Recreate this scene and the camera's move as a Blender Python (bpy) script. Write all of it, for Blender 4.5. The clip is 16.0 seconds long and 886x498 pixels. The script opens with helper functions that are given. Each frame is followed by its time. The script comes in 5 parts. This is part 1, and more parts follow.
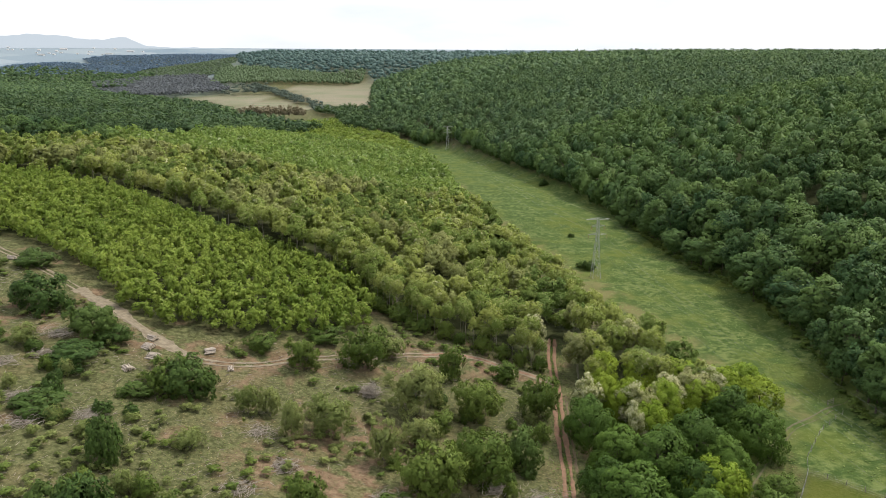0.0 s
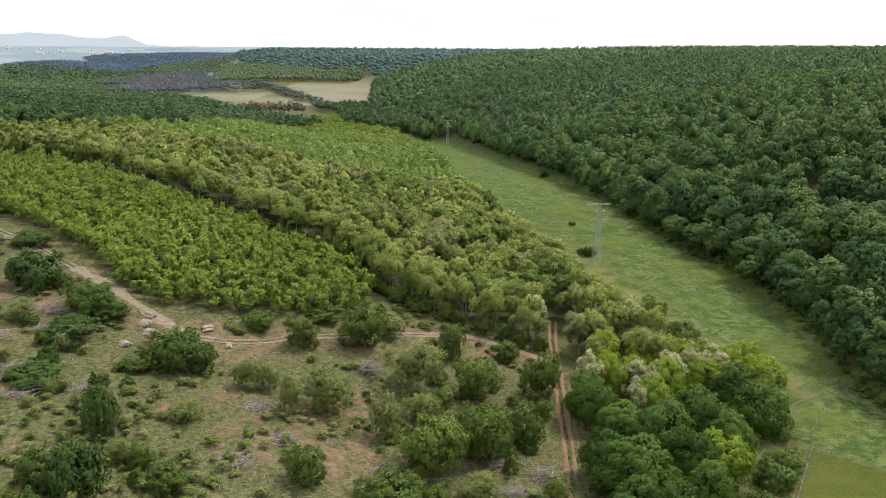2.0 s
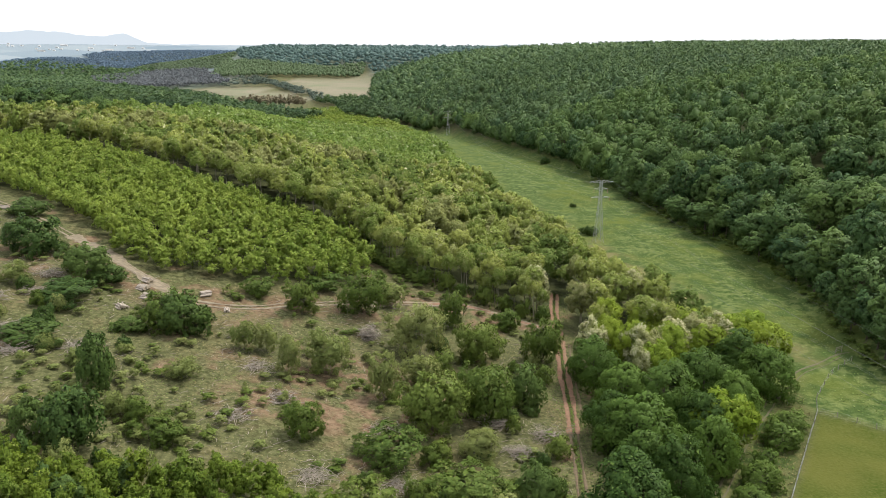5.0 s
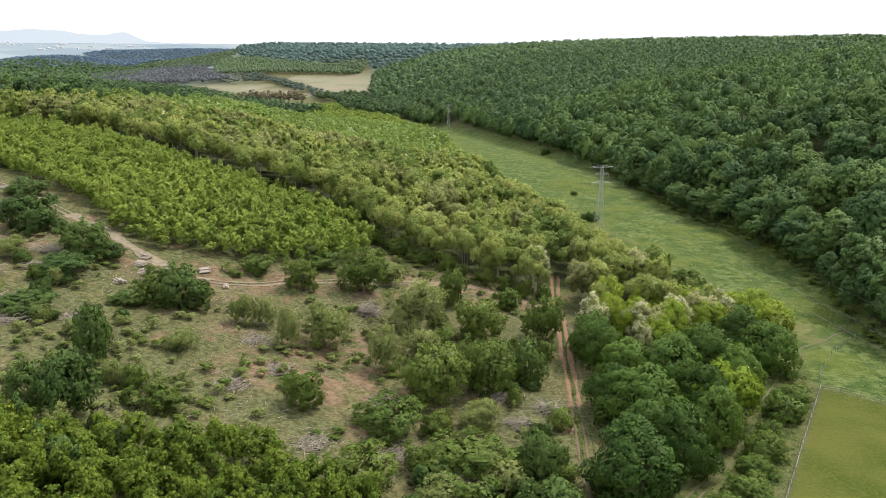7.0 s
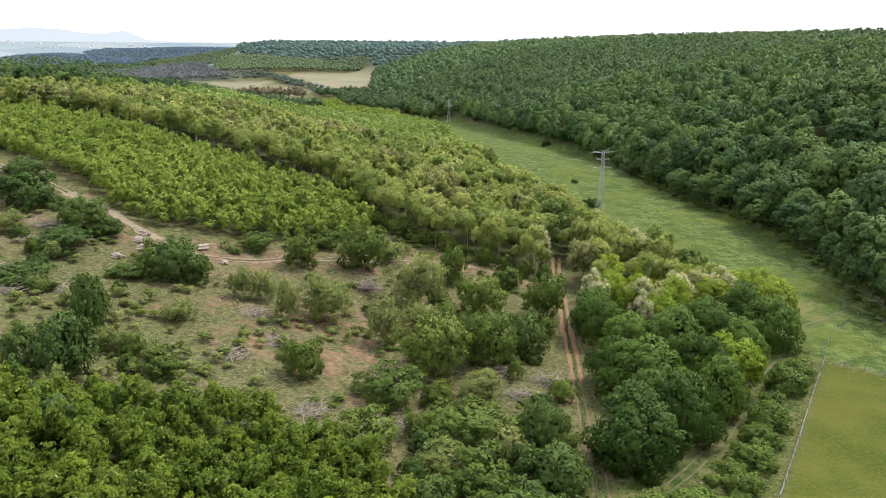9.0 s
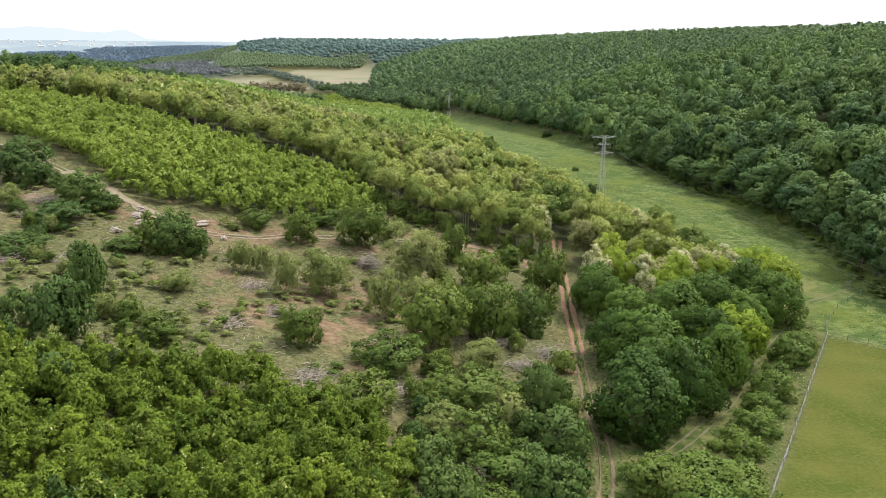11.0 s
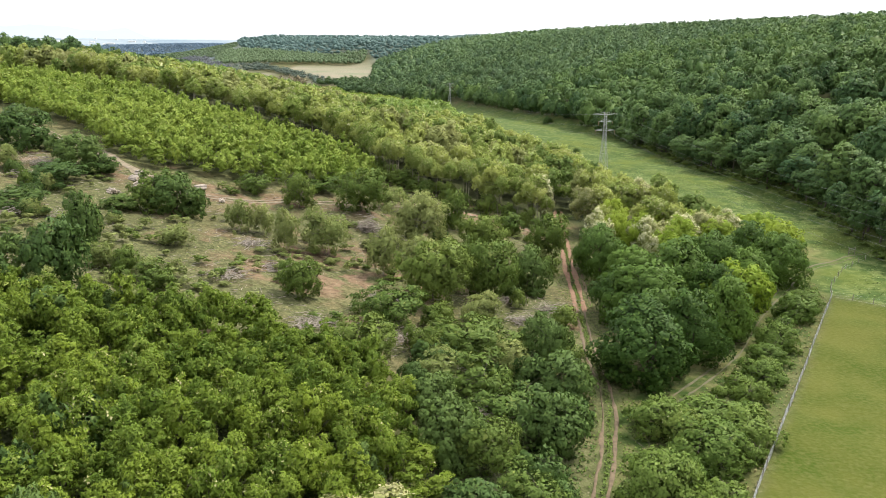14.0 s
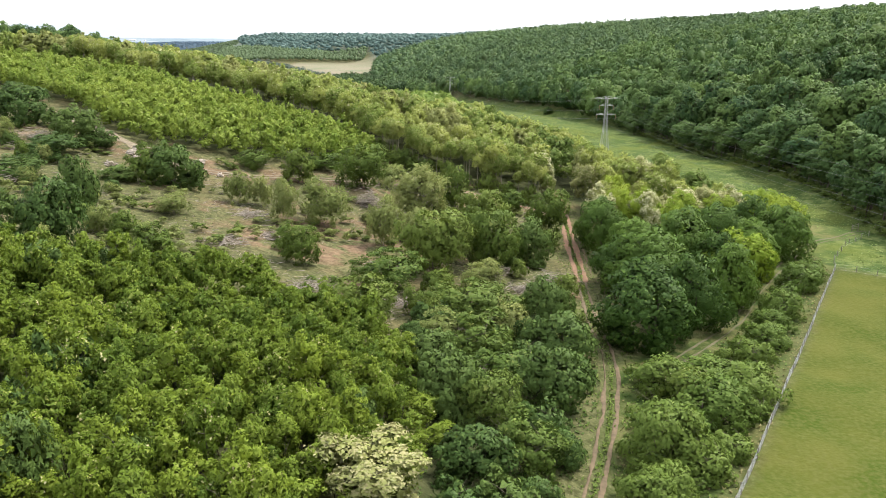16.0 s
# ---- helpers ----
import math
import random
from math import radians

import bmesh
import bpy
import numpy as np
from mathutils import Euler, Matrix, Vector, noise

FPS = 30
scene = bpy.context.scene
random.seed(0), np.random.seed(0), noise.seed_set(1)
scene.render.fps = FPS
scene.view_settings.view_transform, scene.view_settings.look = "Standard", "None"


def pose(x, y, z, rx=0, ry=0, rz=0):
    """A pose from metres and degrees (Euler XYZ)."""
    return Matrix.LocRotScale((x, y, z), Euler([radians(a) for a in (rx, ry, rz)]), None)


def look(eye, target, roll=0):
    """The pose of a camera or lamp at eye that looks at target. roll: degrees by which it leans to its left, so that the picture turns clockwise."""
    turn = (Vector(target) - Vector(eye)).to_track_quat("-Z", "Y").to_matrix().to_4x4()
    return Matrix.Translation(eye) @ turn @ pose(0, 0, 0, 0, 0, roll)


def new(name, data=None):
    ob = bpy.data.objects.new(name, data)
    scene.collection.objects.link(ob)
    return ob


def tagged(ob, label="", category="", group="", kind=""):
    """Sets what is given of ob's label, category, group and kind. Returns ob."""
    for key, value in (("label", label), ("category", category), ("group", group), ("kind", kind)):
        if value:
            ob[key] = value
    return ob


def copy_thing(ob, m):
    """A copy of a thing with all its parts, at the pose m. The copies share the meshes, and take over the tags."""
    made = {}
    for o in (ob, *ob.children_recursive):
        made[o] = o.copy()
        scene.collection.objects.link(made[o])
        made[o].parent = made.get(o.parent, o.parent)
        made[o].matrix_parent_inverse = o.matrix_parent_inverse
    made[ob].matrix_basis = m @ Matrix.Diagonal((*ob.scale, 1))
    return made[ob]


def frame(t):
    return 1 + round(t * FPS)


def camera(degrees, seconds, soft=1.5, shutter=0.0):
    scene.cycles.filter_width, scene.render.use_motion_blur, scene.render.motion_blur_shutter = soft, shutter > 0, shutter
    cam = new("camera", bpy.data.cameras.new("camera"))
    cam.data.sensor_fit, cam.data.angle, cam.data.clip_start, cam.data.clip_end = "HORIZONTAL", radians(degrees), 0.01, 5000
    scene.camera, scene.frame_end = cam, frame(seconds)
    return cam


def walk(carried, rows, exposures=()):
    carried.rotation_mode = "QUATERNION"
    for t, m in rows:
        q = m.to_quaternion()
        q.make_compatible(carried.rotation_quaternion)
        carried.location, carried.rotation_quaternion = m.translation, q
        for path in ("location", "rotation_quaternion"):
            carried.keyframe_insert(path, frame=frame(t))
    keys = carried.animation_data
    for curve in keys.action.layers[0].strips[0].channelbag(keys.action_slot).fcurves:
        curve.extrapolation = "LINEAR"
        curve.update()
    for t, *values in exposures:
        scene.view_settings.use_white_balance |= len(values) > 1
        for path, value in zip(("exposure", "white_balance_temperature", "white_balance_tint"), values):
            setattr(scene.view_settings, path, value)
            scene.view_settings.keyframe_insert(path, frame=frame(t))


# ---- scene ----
cam = camera(58.0, 16.0, soft=0.6)
# seconds, x, y, z, then the turns of pose()
ROWS = [
    (0, 0.00, 0.00, 95.00, 75.758, -0.350, 0.000),
    (1, -0.00, 0.18, 91.88, 75.755, -0.358, 0.006),
    (2, -0.00, 0.31, 88.78, 75.752, -0.366, 0.013),
    (3, -0.01, 0.40, 85.71, 75.749, -0.373, 0.020),
    (4, -0.01, 0.43, 82.66, 75.745, -0.380, 0.028),
    (5, -0.01, 0.44, 79.64, 75.741, -0.386, 0.037),
    (6, -0.02, 0.41, 76.65, 75.737, -0.391, 0.046),
    (7, -0.01, 0.35, 73.67, 75.732, -0.395, 0.056),
    (8, -0.01, 0.27, 70.72, 75.727, -0.397, 0.066),
    (9, 0.00, 0.18, 67.78, 75.721, -0.398, 0.078),
    (10, 0.02, 0.07, 64.84, 75.715, -0.397, 0.090),
    (11, 0.04, -0.04, 61.91, 75.708, -0.394, 0.103),
    (12, 0.07, -0.14, 58.98, 75.701, -0.390, 0.117),
    (13, 0.11, -0.25, 56.03, 75.693, -0.383, 0.132),
    (14, 0.16, -0.34, 53.06, 75.685, -0.373, 0.148),
    (15, 0.22, -0.41, 50.05, 75.676, -0.361, 0.165),
    (16, 0.29, -0.46, 47.00, 75.667, -0.346, 0.183),
]
walk(cam, [(t, pose(x, y, z, rx, ry, rz)) for t, x, y, z, rx, ry, rz in ROWS],
     exposures=[(0, 0.50), (4, 0.63), (8, 0.80), (12, 0.98), (16, 1.17)])

# ---- light: bright overcast, a veiled sun high to the right ----
SUN_UP, SUN_TURN = 58.0, 62.0
world = bpy.data.worlds.new("sky")
scene.world = world
world.use_nodes = True
wt = world.node_tree
wt.nodes.clear()
w_out = wt.nodes.new("ShaderNodeOutputWorld")
w_bg = wt.nodes.new("ShaderNodeBackground")
w_sky = wt.nodes.new("ShaderNodeTexSky")
w_sky.sky_type, w_sky.sun_disc = "NISHITA", False
w_sky.sun_elevation, w_sky.sun_rotation = radians(SUN_UP), radians(SUN_TURN)
w_gain = wt.nodes.new("ShaderNodeVectorMath")
w_gain.operation = "SCALE"
w_gain.inputs["Scale"].default_value = 0.1
w_co = wt.nodes.new("ShaderNodeTexCoord")
w_map = wt.nodes.new("ShaderNodeMapping")
w_map.inputs["Scale"].default_value = (1.6, 1.6, 7.0)
w_noise = wt.nodes.new("ShaderNodeTexNoise")
w_noise.inputs["Scale"].default_value, w_noise.inputs["Detail"].default_value = 2.2, 6.0
w_ramp = wt.nodes.new("ShaderNodeValToRGB")
w_ramp.color_ramp.elements[0].position, w_ramp.color_ramp.elements[0].color = 0.30, (0.85, 0.92, 1.02, 1)
w_ramp.color_ramp.elements[1].position, w_ramp.color_ramp.elements[1].color = 0.55, (1.12, 1.15, 1.22, 1)
w_mix = wt.nodes.new("ShaderNodeMix")
w_mix.data_type = "RGBA"
w_mix.inputs["Factor"].default_value = 0.88
wt.links.new(w_sky.outputs["Color"], w_gain.inputs[0])
wt.links.new(w_co.outputs["Generated"], w_map.inputs["Vector"])
wt.links.new(w_map.outputs["Vector"], w_noise.inputs["Vector"])
wt.links.new(w_noise.outputs["Fac"], w_ramp.inputs["Fac"])
wt.links.new(w_gain.outputs["Vector"], w_mix.inputs["A"])
wt.links.new(w_ramp.outputs["Color"], w_mix.inputs["B"])
# an overcast sky is brighter overhead than along the horizon
w_sep = wt.nodes.new("ShaderNodeSeparateXYZ")
w_lift = wt.nodes.new("ShaderNodeMapRange")
w_lift.inputs["From Min"].default_value, w_lift.inputs["From Max"].default_value = 0.08, 1.0
w_lift.inputs["To Min"].default_value, w_lift.inputs["To Max"].default_value = 0.74, 1.42
w_over = wt.nodes.new("ShaderNodeVectorMath")
w_over.operation = "SCALE"
wt.links.new(w_co.outputs["Generated"], w_sep.inputs["Vector"])
wt.links.new(w_sep.outputs["Z"], w_lift.inputs["Value"])
wt.links.new(w_mix.outputs["Result"], w_over.inputs[0])
wt.links.new(w_lift.outputs["Result"], w_over.inputs["Scale"])
wt.links.new(w_over.outputs["Vector"], w_bg.inputs["Color"])
wt.links.new(w_bg.outputs["Background"], w_out.inputs["Surface"])
w_bg.inputs["Strength"].default_value = 0.98

sun_data = bpy.data.lights.new("sun", "SUN")
sun_data.energy, sun_data.angle, sun_data.color = 3.6, radians(16), (1.0, 0.95, 0.86)
sun = new("sun", sun_data)
sun.matrix_world = look((math.sin(radians(SUN_TURN)) * math.cos(radians(SUN_UP)) * 500, math.cos(radians(SUN_TURN)) * math.cos(radians(SUN_UP)) * 500,
                         math.sin(radians(SUN_UP)) * 500), (0, 0, 0))

# ---- materials ----
def node_mat(name):
    m = bpy.data.materials.new(name)
    m.use_nodes = True
    t = m.node_tree
    t.nodes.clear()
    out = t.nodes.new("ShaderNodeOutputMaterial")
    bsdf = t.nodes.new("ShaderNodeBsdfPrincipled")
    t.links.new(bsdf.outputs["BSDF"], out.inputs["Surface"])
    bsdf.inputs["Specular IOR Level"].default_value = 0.25
    return m, t, bsdf, out


def mixed(t, fac, a, b):
    """A colour mix node's result; fac, a, b are sockets or values."""
    n = t.nodes.new("ShaderNodeMix")
    n.data_type = "RGBA"
    for key, v in (("Factor", fac), ("A", a), ("B", b)):
        if isinstance(v, bpy.types.NodeSocket):
            t.links.new(v, n.inputs[key])
        elif key == "Factor":
            n.inputs[key].default_value = v
        else:
            n.inputs[key].default_value = (*v, 1)
    return n.outputs["Result"]


def cloud(t, scale, detail=4.0, lo=0.35, hi=0.65, stretch=None):
    """A noise in world metres, stretched to 0..1 between lo and hi."""
    geo = t.nodes.new("ShaderNodeNewGeometry")
    vec = geo.outputs["Position"]
    if stretch:
        mp = t.nodes.new("ShaderNodeMapping")
        mp.inputs["Scale"].default_value = stretch
        t.links.new(vec, mp.inputs["Vector"])
        vec = mp.outputs["Vector"]
    n = t.nodes.new("ShaderNodeTexNoise")
    n.inputs["Scale"].default_value, n.inputs["Detail"].default_value = scale, detail
    t.links.new(vec, n.inputs["Vector"])
    r = t.nodes.new("ShaderNodeMapRange")
    r.inputs["From Min"].default_value, r.inputs["From Max"].default_value = lo, hi
    t.links.new(n.outputs["Fac"], r.inputs["Value"])
    return r.outputs["Result"]


def bumped(t, bsdf, height, strength, distance):
    b = t.nodes.new("ShaderNodeBump")
    b.inputs["Strength"].default_value, b.inputs["Distance"].default_value = strength, distance
    t.links.new(height, b.inputs["Height"])
    t.links.new(b.outputs["Normal"], bsdf.inputs["Normal"])


def leaf_mat(name, dark, light, stray, joined=False, thin=0.28):
    """Leaves: one tone a tree, a lighter or darker tone a spray, a few sprays of a third tone, some light through them."""
    m, t, bsdf, out = node_mat(name)
    if joined:
        tone = t.nodes.new("ShaderNodeAttribute")
        tone.attribute_name = "tint"
        tree = tone.outputs["Fac"]
    else:
        tree = t.nodes.new("ShaderNodeObjectInfo").outputs["Random"]
    spray = t.nodes.new("ShaderNodeNewGeometry").outputs["Random Per Island"]
    base = mixed(t, tree, dark, light)
    half = mixed(t, spray, dark, light)
    base = mixed(t, 0.16 if joined else 0.22, base, half)
    pick = t.nodes.new("ShaderNodeMapRange")
    pick.inputs["From Min"].default_value, pick.inputs["From Max"].default_value = 0.90, 1.0
    t.links.new(spray, pick.inputs["Value"])
    base = mixed(t, pick.outputs["Result"], base, stray)
    # noise darkens the tone like shaded gaps between leaves; the bump dips there
    gap_shade = mixed(t, 0.45, cloud(t, 3.4, 3.0, 0.30, 0.70), cloud(t, 0.9, 3.0, 0.32, 0.68))
    base = mixed(t, gap_shade, mixed(t, 0.22, base, tuple(v * 0.35 for v in dark)), base)
    t.links.new(base, bsdf.inputs["Base Color"])
    bsdf.inputs["Roughness"].default_value = 0.55
    bsdf.inputs["Specular IOR Level"].default_value = 0.1
    bumped(t, bsdf, gap_shade, 0.4, 0.3 if joined else 0.12)
    back = t.nodes.new("ShaderNodeBsdfTranslucent")
    t.links.new(base, back.inputs["Color"])
    both = t.nodes.new("ShaderNodeMixShader")
    both.inputs["Fac"].default_value = thin
    t.links.new(bsdf.outputs["BSDF"], both.inputs[1])
    t.links.new(back.outputs["BSDF"], both.inputs[2])
    t.links.new(both.outputs["Shader"], out.inputs["Surface"])
    return m


def plain_mat(name, a, b, scale, rough=0.85, metal=0.0, bump=0.3, stretch=None):
    m, t, bsdf, out = node_mat(name)
    n = cloud(t, scale, 5.0, 0.3, 0.7, stretch)
    t.links.new(mixed(t, n, a, b), bsdf.inputs["Base Color"])
    bsdf.inputs["Roughness"].default_value, bsdf.inputs["Metallic"].default_value = rough, metal
    bumped(t, bsdf, n, bump, 0.02)
    return m


TONES = {
    "locust": ((0.133, 0.194, 0.034), (0.311, 0.335, 0.083), (0.463, 0.447, 0.261)),
    "back_locust": ((0.094, 0.162, 0.026), (0.220, 0.279, 0.065), (0.328, 0.374, 0.204)),
    "cream_locust": ((0.180, 0.205, 0.058), (0.300, 0.312, 0.112), (0.36, 0.36, 0.19)),
    "green_locust": ((0.089, 0.140, 0.028), (0.184, 0.235, 0.052), (0.281, 0.300, 0.115)),
    "young": ((0.111, 0.170, 0.022), (0.244, 0.304, 0.053), (0.292, 0.325, 0.098)),
    "front": ((0.062, 0.106, 0.013), (0.182, 0.240, 0.027), (0.255, 0.288, 0.070)),
    "oak": ((0.027, 0.065, 0.023), (0.116, 0.177, 0.043), (0.140, 0.196, 0.060)),
    "ridge_oak": ((0.020, 0.047, 0.021), (0.083, 0.129, 0.039), (0.100, 0.142, 0.054)),
    # oak tone with a little blue haze mixed in, for woods further off
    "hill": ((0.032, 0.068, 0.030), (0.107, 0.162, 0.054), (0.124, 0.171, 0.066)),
    "grove": ((0.029, 0.061, 0.010), (0.090, 0.149, 0.022), (0.118, 0.176, 0.036)),
    "lime": ((0.139, 0.208, 0.017), (0.228, 0.288, 0.030), (0.288, 0.325, 0.060)),
    "dark_shrub": ((0.044, 0.082, 0.019), (0.089, 0.132, 0.029), (0.121, 0.167, 0.038)),
    "green_shrub": ((0.062, 0.104, 0.018), (0.128, 0.168, 0.031), (0.171, 0.200, 0.048)),
    "verge": ((0.064, 0.108, 0.017), (0.116, 0.163, 0.030), (0.168, 0.212, 0.055)),
    "pale_shrub": ((0.134, 0.173, 0.044), (0.220, 0.245, 0.078), (0.286, 0.289, 0.112)),
    # far ridge: distance haze is put into the colour, bluer and paler
    "hazed_woods": ((0.069, 0.118, 0.109), (0.101, 0.155, 0.130), (0.106, 0.158, 0.123)),
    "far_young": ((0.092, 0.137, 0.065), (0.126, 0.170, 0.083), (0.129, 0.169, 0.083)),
    # the next two woods are greyed and blued for haze as well
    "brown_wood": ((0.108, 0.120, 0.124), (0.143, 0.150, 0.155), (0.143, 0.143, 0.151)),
    "hazed_pine": ((0.111, 0.165, 0.219), (0.136, 0.192, 0.250), (0.136, 0.191, 0.247)),
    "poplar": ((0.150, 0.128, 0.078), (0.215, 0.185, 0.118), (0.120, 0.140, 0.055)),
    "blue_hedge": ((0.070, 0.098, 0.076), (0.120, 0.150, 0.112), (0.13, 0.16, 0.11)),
    "herb": ((0.089, 0.132, 0.025), (0.149, 0.183, 0.053), (0.20, 0.23, 0.10)),
    "dry_grass": ((0.137, 0.123, 0.050), (0.210, 0.183, 0.086), (0.098, 0.126, 0.033)),
}
AIRY = ("locust", "cream_locust", "green_locust", "back_locust", "young", "front", "lime", "pale_shrub")
leaf = {k: leaf_mat(k + "_leaf", *v, thin=0.36 if k in AIRY else 0.24) for k, v in TONES.items()}
leaf_joined = {k: leaf_mat(k + "_canopy", *v, joined=True, thin=0.36 if k in AIRY else 0.24) for k, v in TONES.items()}
blossom = leaf_mat("cream_blossom", (0.30, 0.28, 0.13), (0.40, 0.375, 0.20), (0.20, 0.215, 0.068))
white_bloom = leaf_mat("white_blossom", (0.42, 0.40, 0.22), (0.55, 0.53, 0.33), (0.27, 0.28, 0.12))
pale_bark = plain_mat("pale_bark", (0.136, 0.116, 0.088), (0.231, 0.204, 0.163), 3.0, stretch=(6, 6, 1))
dark_bark = plain_mat("dark_bark", (0.041, 0.033, 0.024), (0.088, 0.071, 0.054), 3.0, stretch=(6, 6, 1))
cut_wood = plain_mat("cut_wood", (0.258, 0.204, 0.143), (0.381, 0.320, 0.245), 8.0)
log_bark = plain_mat("log_bark", (0.177, 0.143, 0.112), (0.313, 0.272, 0.224), 4.0)
dead_wood = plain_mat("dead_wood", (0.136, 0.109, 0.085), (0.286, 0.252, 0.211), 2.5)
rut_soil = plain_mat("rut_soil", (0.058, 0.042, 0.024), (0.115, 0.083, 0.048), 1.3)
red_soil = plain_mat("red_soil", (0.100, 0.056, 0.033), (0.175, 0.100, 0.062), 1.1)
log_soil = plain_mat("log_soil", (0.102, 0.080, 0.051), (0.170, 0.139, 0.095), 0.8)
path_soil = plain_mat("path_soil", (0.042, 0.046, 0.019), (0.088, 0.072, 0.038), 0.9)
galvanised = plain_mat("galvanised_steel", (0.24, 0.245, 0.235), (0.34, 0.345, 0.33), 2.0, rough=0.6, metal=0.2)
post_wood = plain_mat("post_wood", (0.116, 0.099, 0.078), (0.204, 0.184, 0.156), 4.0)
cable_metal = plain_mat("weathered_cable", (0.10, 0.10, 0.10), (0.16, 0.16, 0.16), 2.0, rough=0.6, metal=0.3)
porcelain = plain_mat("porcelain", (0.20, 0.12, 0.08), (0.26, 0.16, 0.11), 5.0, rough=0.25)
render_white = plain_mat("white_render", (0.449, 0.449, 0.435), (0.530, 0.530, 0.517), 0.3)
slate = plain_mat("roof_tile", (0.272, 0.258, 0.245), (0.354, 0.333, 0.313), 0.4)


def ground_mat():
    """Ground by zones of cover, with haze coloured into the far ones; the zone weights lie on the sheet's points."""
    m, t, bsdf, out = node_mat("ground_cover")

    def zone(key):
        n = t.nodes.new("ShaderNodeAttribute")
        n.attribute_name = key
        return n.outputs["Fac"]

    straw = mixed(t, cloud(t, 0.9, 7, 0.38, 0.62), (0.066, 0.056, 0.024), (0.128, 0.104, 0.054))
    green = mixed(t, cloud(t, 0.9, 7, 0.38, 0.62), (0.039, 0.042, 0.016), (0.085, 0.087, 0.037))
    soil = mixed(t, cloud(t, 0.7, 6), (0.076, 0.048, 0.028), (0.152, 0.104, 0.066))
    cover = mixed(t, cloud(t, 0.09, 9, 0.53, 0.76), green, straw)
    cover = mixed(t, cloud(t, 0.10, 9, 0.60, 0.70), cover, soil)
    cover = mixed(t, zone("bare"), cover, mixed(t, cloud(t, 0.22, 9, 0.46, 0.56), cover, soil))
    cover = mixed(t, cloud(t, 2.6, 6, 0.58, 0.74), cover, (0.166, 0.147, 0.090))
    cover = mixed(t, cloud(t, 1.7, 6, 0.58, 0.74), cover, (0.026, 0.032, 0.011))
    meadow = mixed(t, cloud(t, 0.5, 10, 0.42, 0.58), (0.032, 0.054, 0.013), (0.088, 0.108, 0.034))
    meadow = mixed(t, cloud(t, 0.035, 8, 0.46, 0.66), meadow, (0.067, 0.083, 0.017))
    meadow = mixed(t, cloud(t, 0.13, 7, 0.48, 0.62), meadow, (0.038, 0.060, 0.015))
    meadow = mixed(t, zone("worn"), meadow, mixed(t, cloud(t, 0.12, 8, 0.42, 0.60), meadow, (0.108, 0.098, 0.040)))
    meadow = mixed(t, cloud(t, 2.4, 3, 0.66, 0.72), meadow, (0.141, 0.154, 0.090))
    meadow = mixed(t, zone("rough"), meadow, mixed(t, cloud(t, 0.4, 8, 0.40, 0.62), (0.024, 0.040, 0.009), (0.078, 0.078, 0.030)))
    turf = mixed(t, cloud(t, 0.09, 8, 0.38, 0.62), (0.036, 0.052, 0.007), (0.062, 0.067, 0.013))
    turf = mixed(t, cloud(t, 1.6, 6, 0.42, 0.80), turf, (0.074, 0.075, 0.021))
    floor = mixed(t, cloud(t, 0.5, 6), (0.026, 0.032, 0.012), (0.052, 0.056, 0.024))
    # ground under the far woods, paled to go with their hazed crowns
    hazed_floor = mixed(t, cloud(t, 0.02, 5), (0.064, 0.082, 0.063), (0.096, 0.110, 0.083))
    crop = mixed(t, cloud(t, 0.012, 5, 0.35, 0.65), (0.140, 0.130, 0.088), (0.092, 0.112, 0.058))
    crop = mixed(t, cloud(t, 0.05, 4, 0.3, 0.7, (0.25, 3.0, 1)), crop, (0.165, 0.140, 0.102))
    # field patches of the plain, their colours shifted to blue-grey for haze
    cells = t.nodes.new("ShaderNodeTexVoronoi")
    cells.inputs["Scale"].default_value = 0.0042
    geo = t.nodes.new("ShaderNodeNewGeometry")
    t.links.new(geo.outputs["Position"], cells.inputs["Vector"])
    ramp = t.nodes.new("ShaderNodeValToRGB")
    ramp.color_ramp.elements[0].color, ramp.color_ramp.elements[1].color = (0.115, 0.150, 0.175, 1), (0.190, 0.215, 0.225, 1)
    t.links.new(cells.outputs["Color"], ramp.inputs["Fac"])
    col = cover
    for key, c in (("meadow", meadow), ("turf", turf), ("plain", ramp.outputs["Color"]), ("hazed_floor", hazed_floor), ("floor", floor), ("crop", crop)):
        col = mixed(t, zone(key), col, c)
    t.links.new(col, bsdf.inputs["Base Color"])
    bsdf.inputs["Roughness"].default_value = 0.95
    bsdf.inputs["Specular IOR Level"].default_value = 0.05
    bumped(t, bsdf, cloud(t, 1.7, 8, 0.2, 0.8), 0.6, 0.25)
    return m


ground_cover = ground_mat()

# ---- lie of the land: valley floor, wooded hill to the right, cleared slope to the left, far ridge and plain ----
def smooth(a, b, v):
    s = np.clip((v - a) / (b - a), 0.0, 1.0)
    return s * s * (3 - 2 * s)


FLOOR_Y = [-300, 100, 200, 300, 450, 560, 830, 1400, 1790, 1900, 2300, 2600, 3000, 3400]
FLOOR_Z = [3, 1, 1.5, 2.5, 3, 1, -12, -13, 2, 10, 48, 68, 58, 20]
EDGE_Y = [-300, 150, 200, 260, 305, 344, 442, 562, 800, 1000, 1400, 1790, 2200]
EDGE_X = [125, 110, 110, 112, 114, 105, 99, 63, 10, -50, -125, -150, -400]
FOOT_Y = [-300, 170, 230, 300, 389, 430, 563, 800, 1100, 1500, 2000]
FOOT_X = [28, 28, 48, 52, 22, 8, -32, -110, -280, -420, -520]
LEFT_Y = [-300, 600, 1000, 1500, 1900, 2400]
LEFT_A = [38, 38, 30, 14, 4, 0]


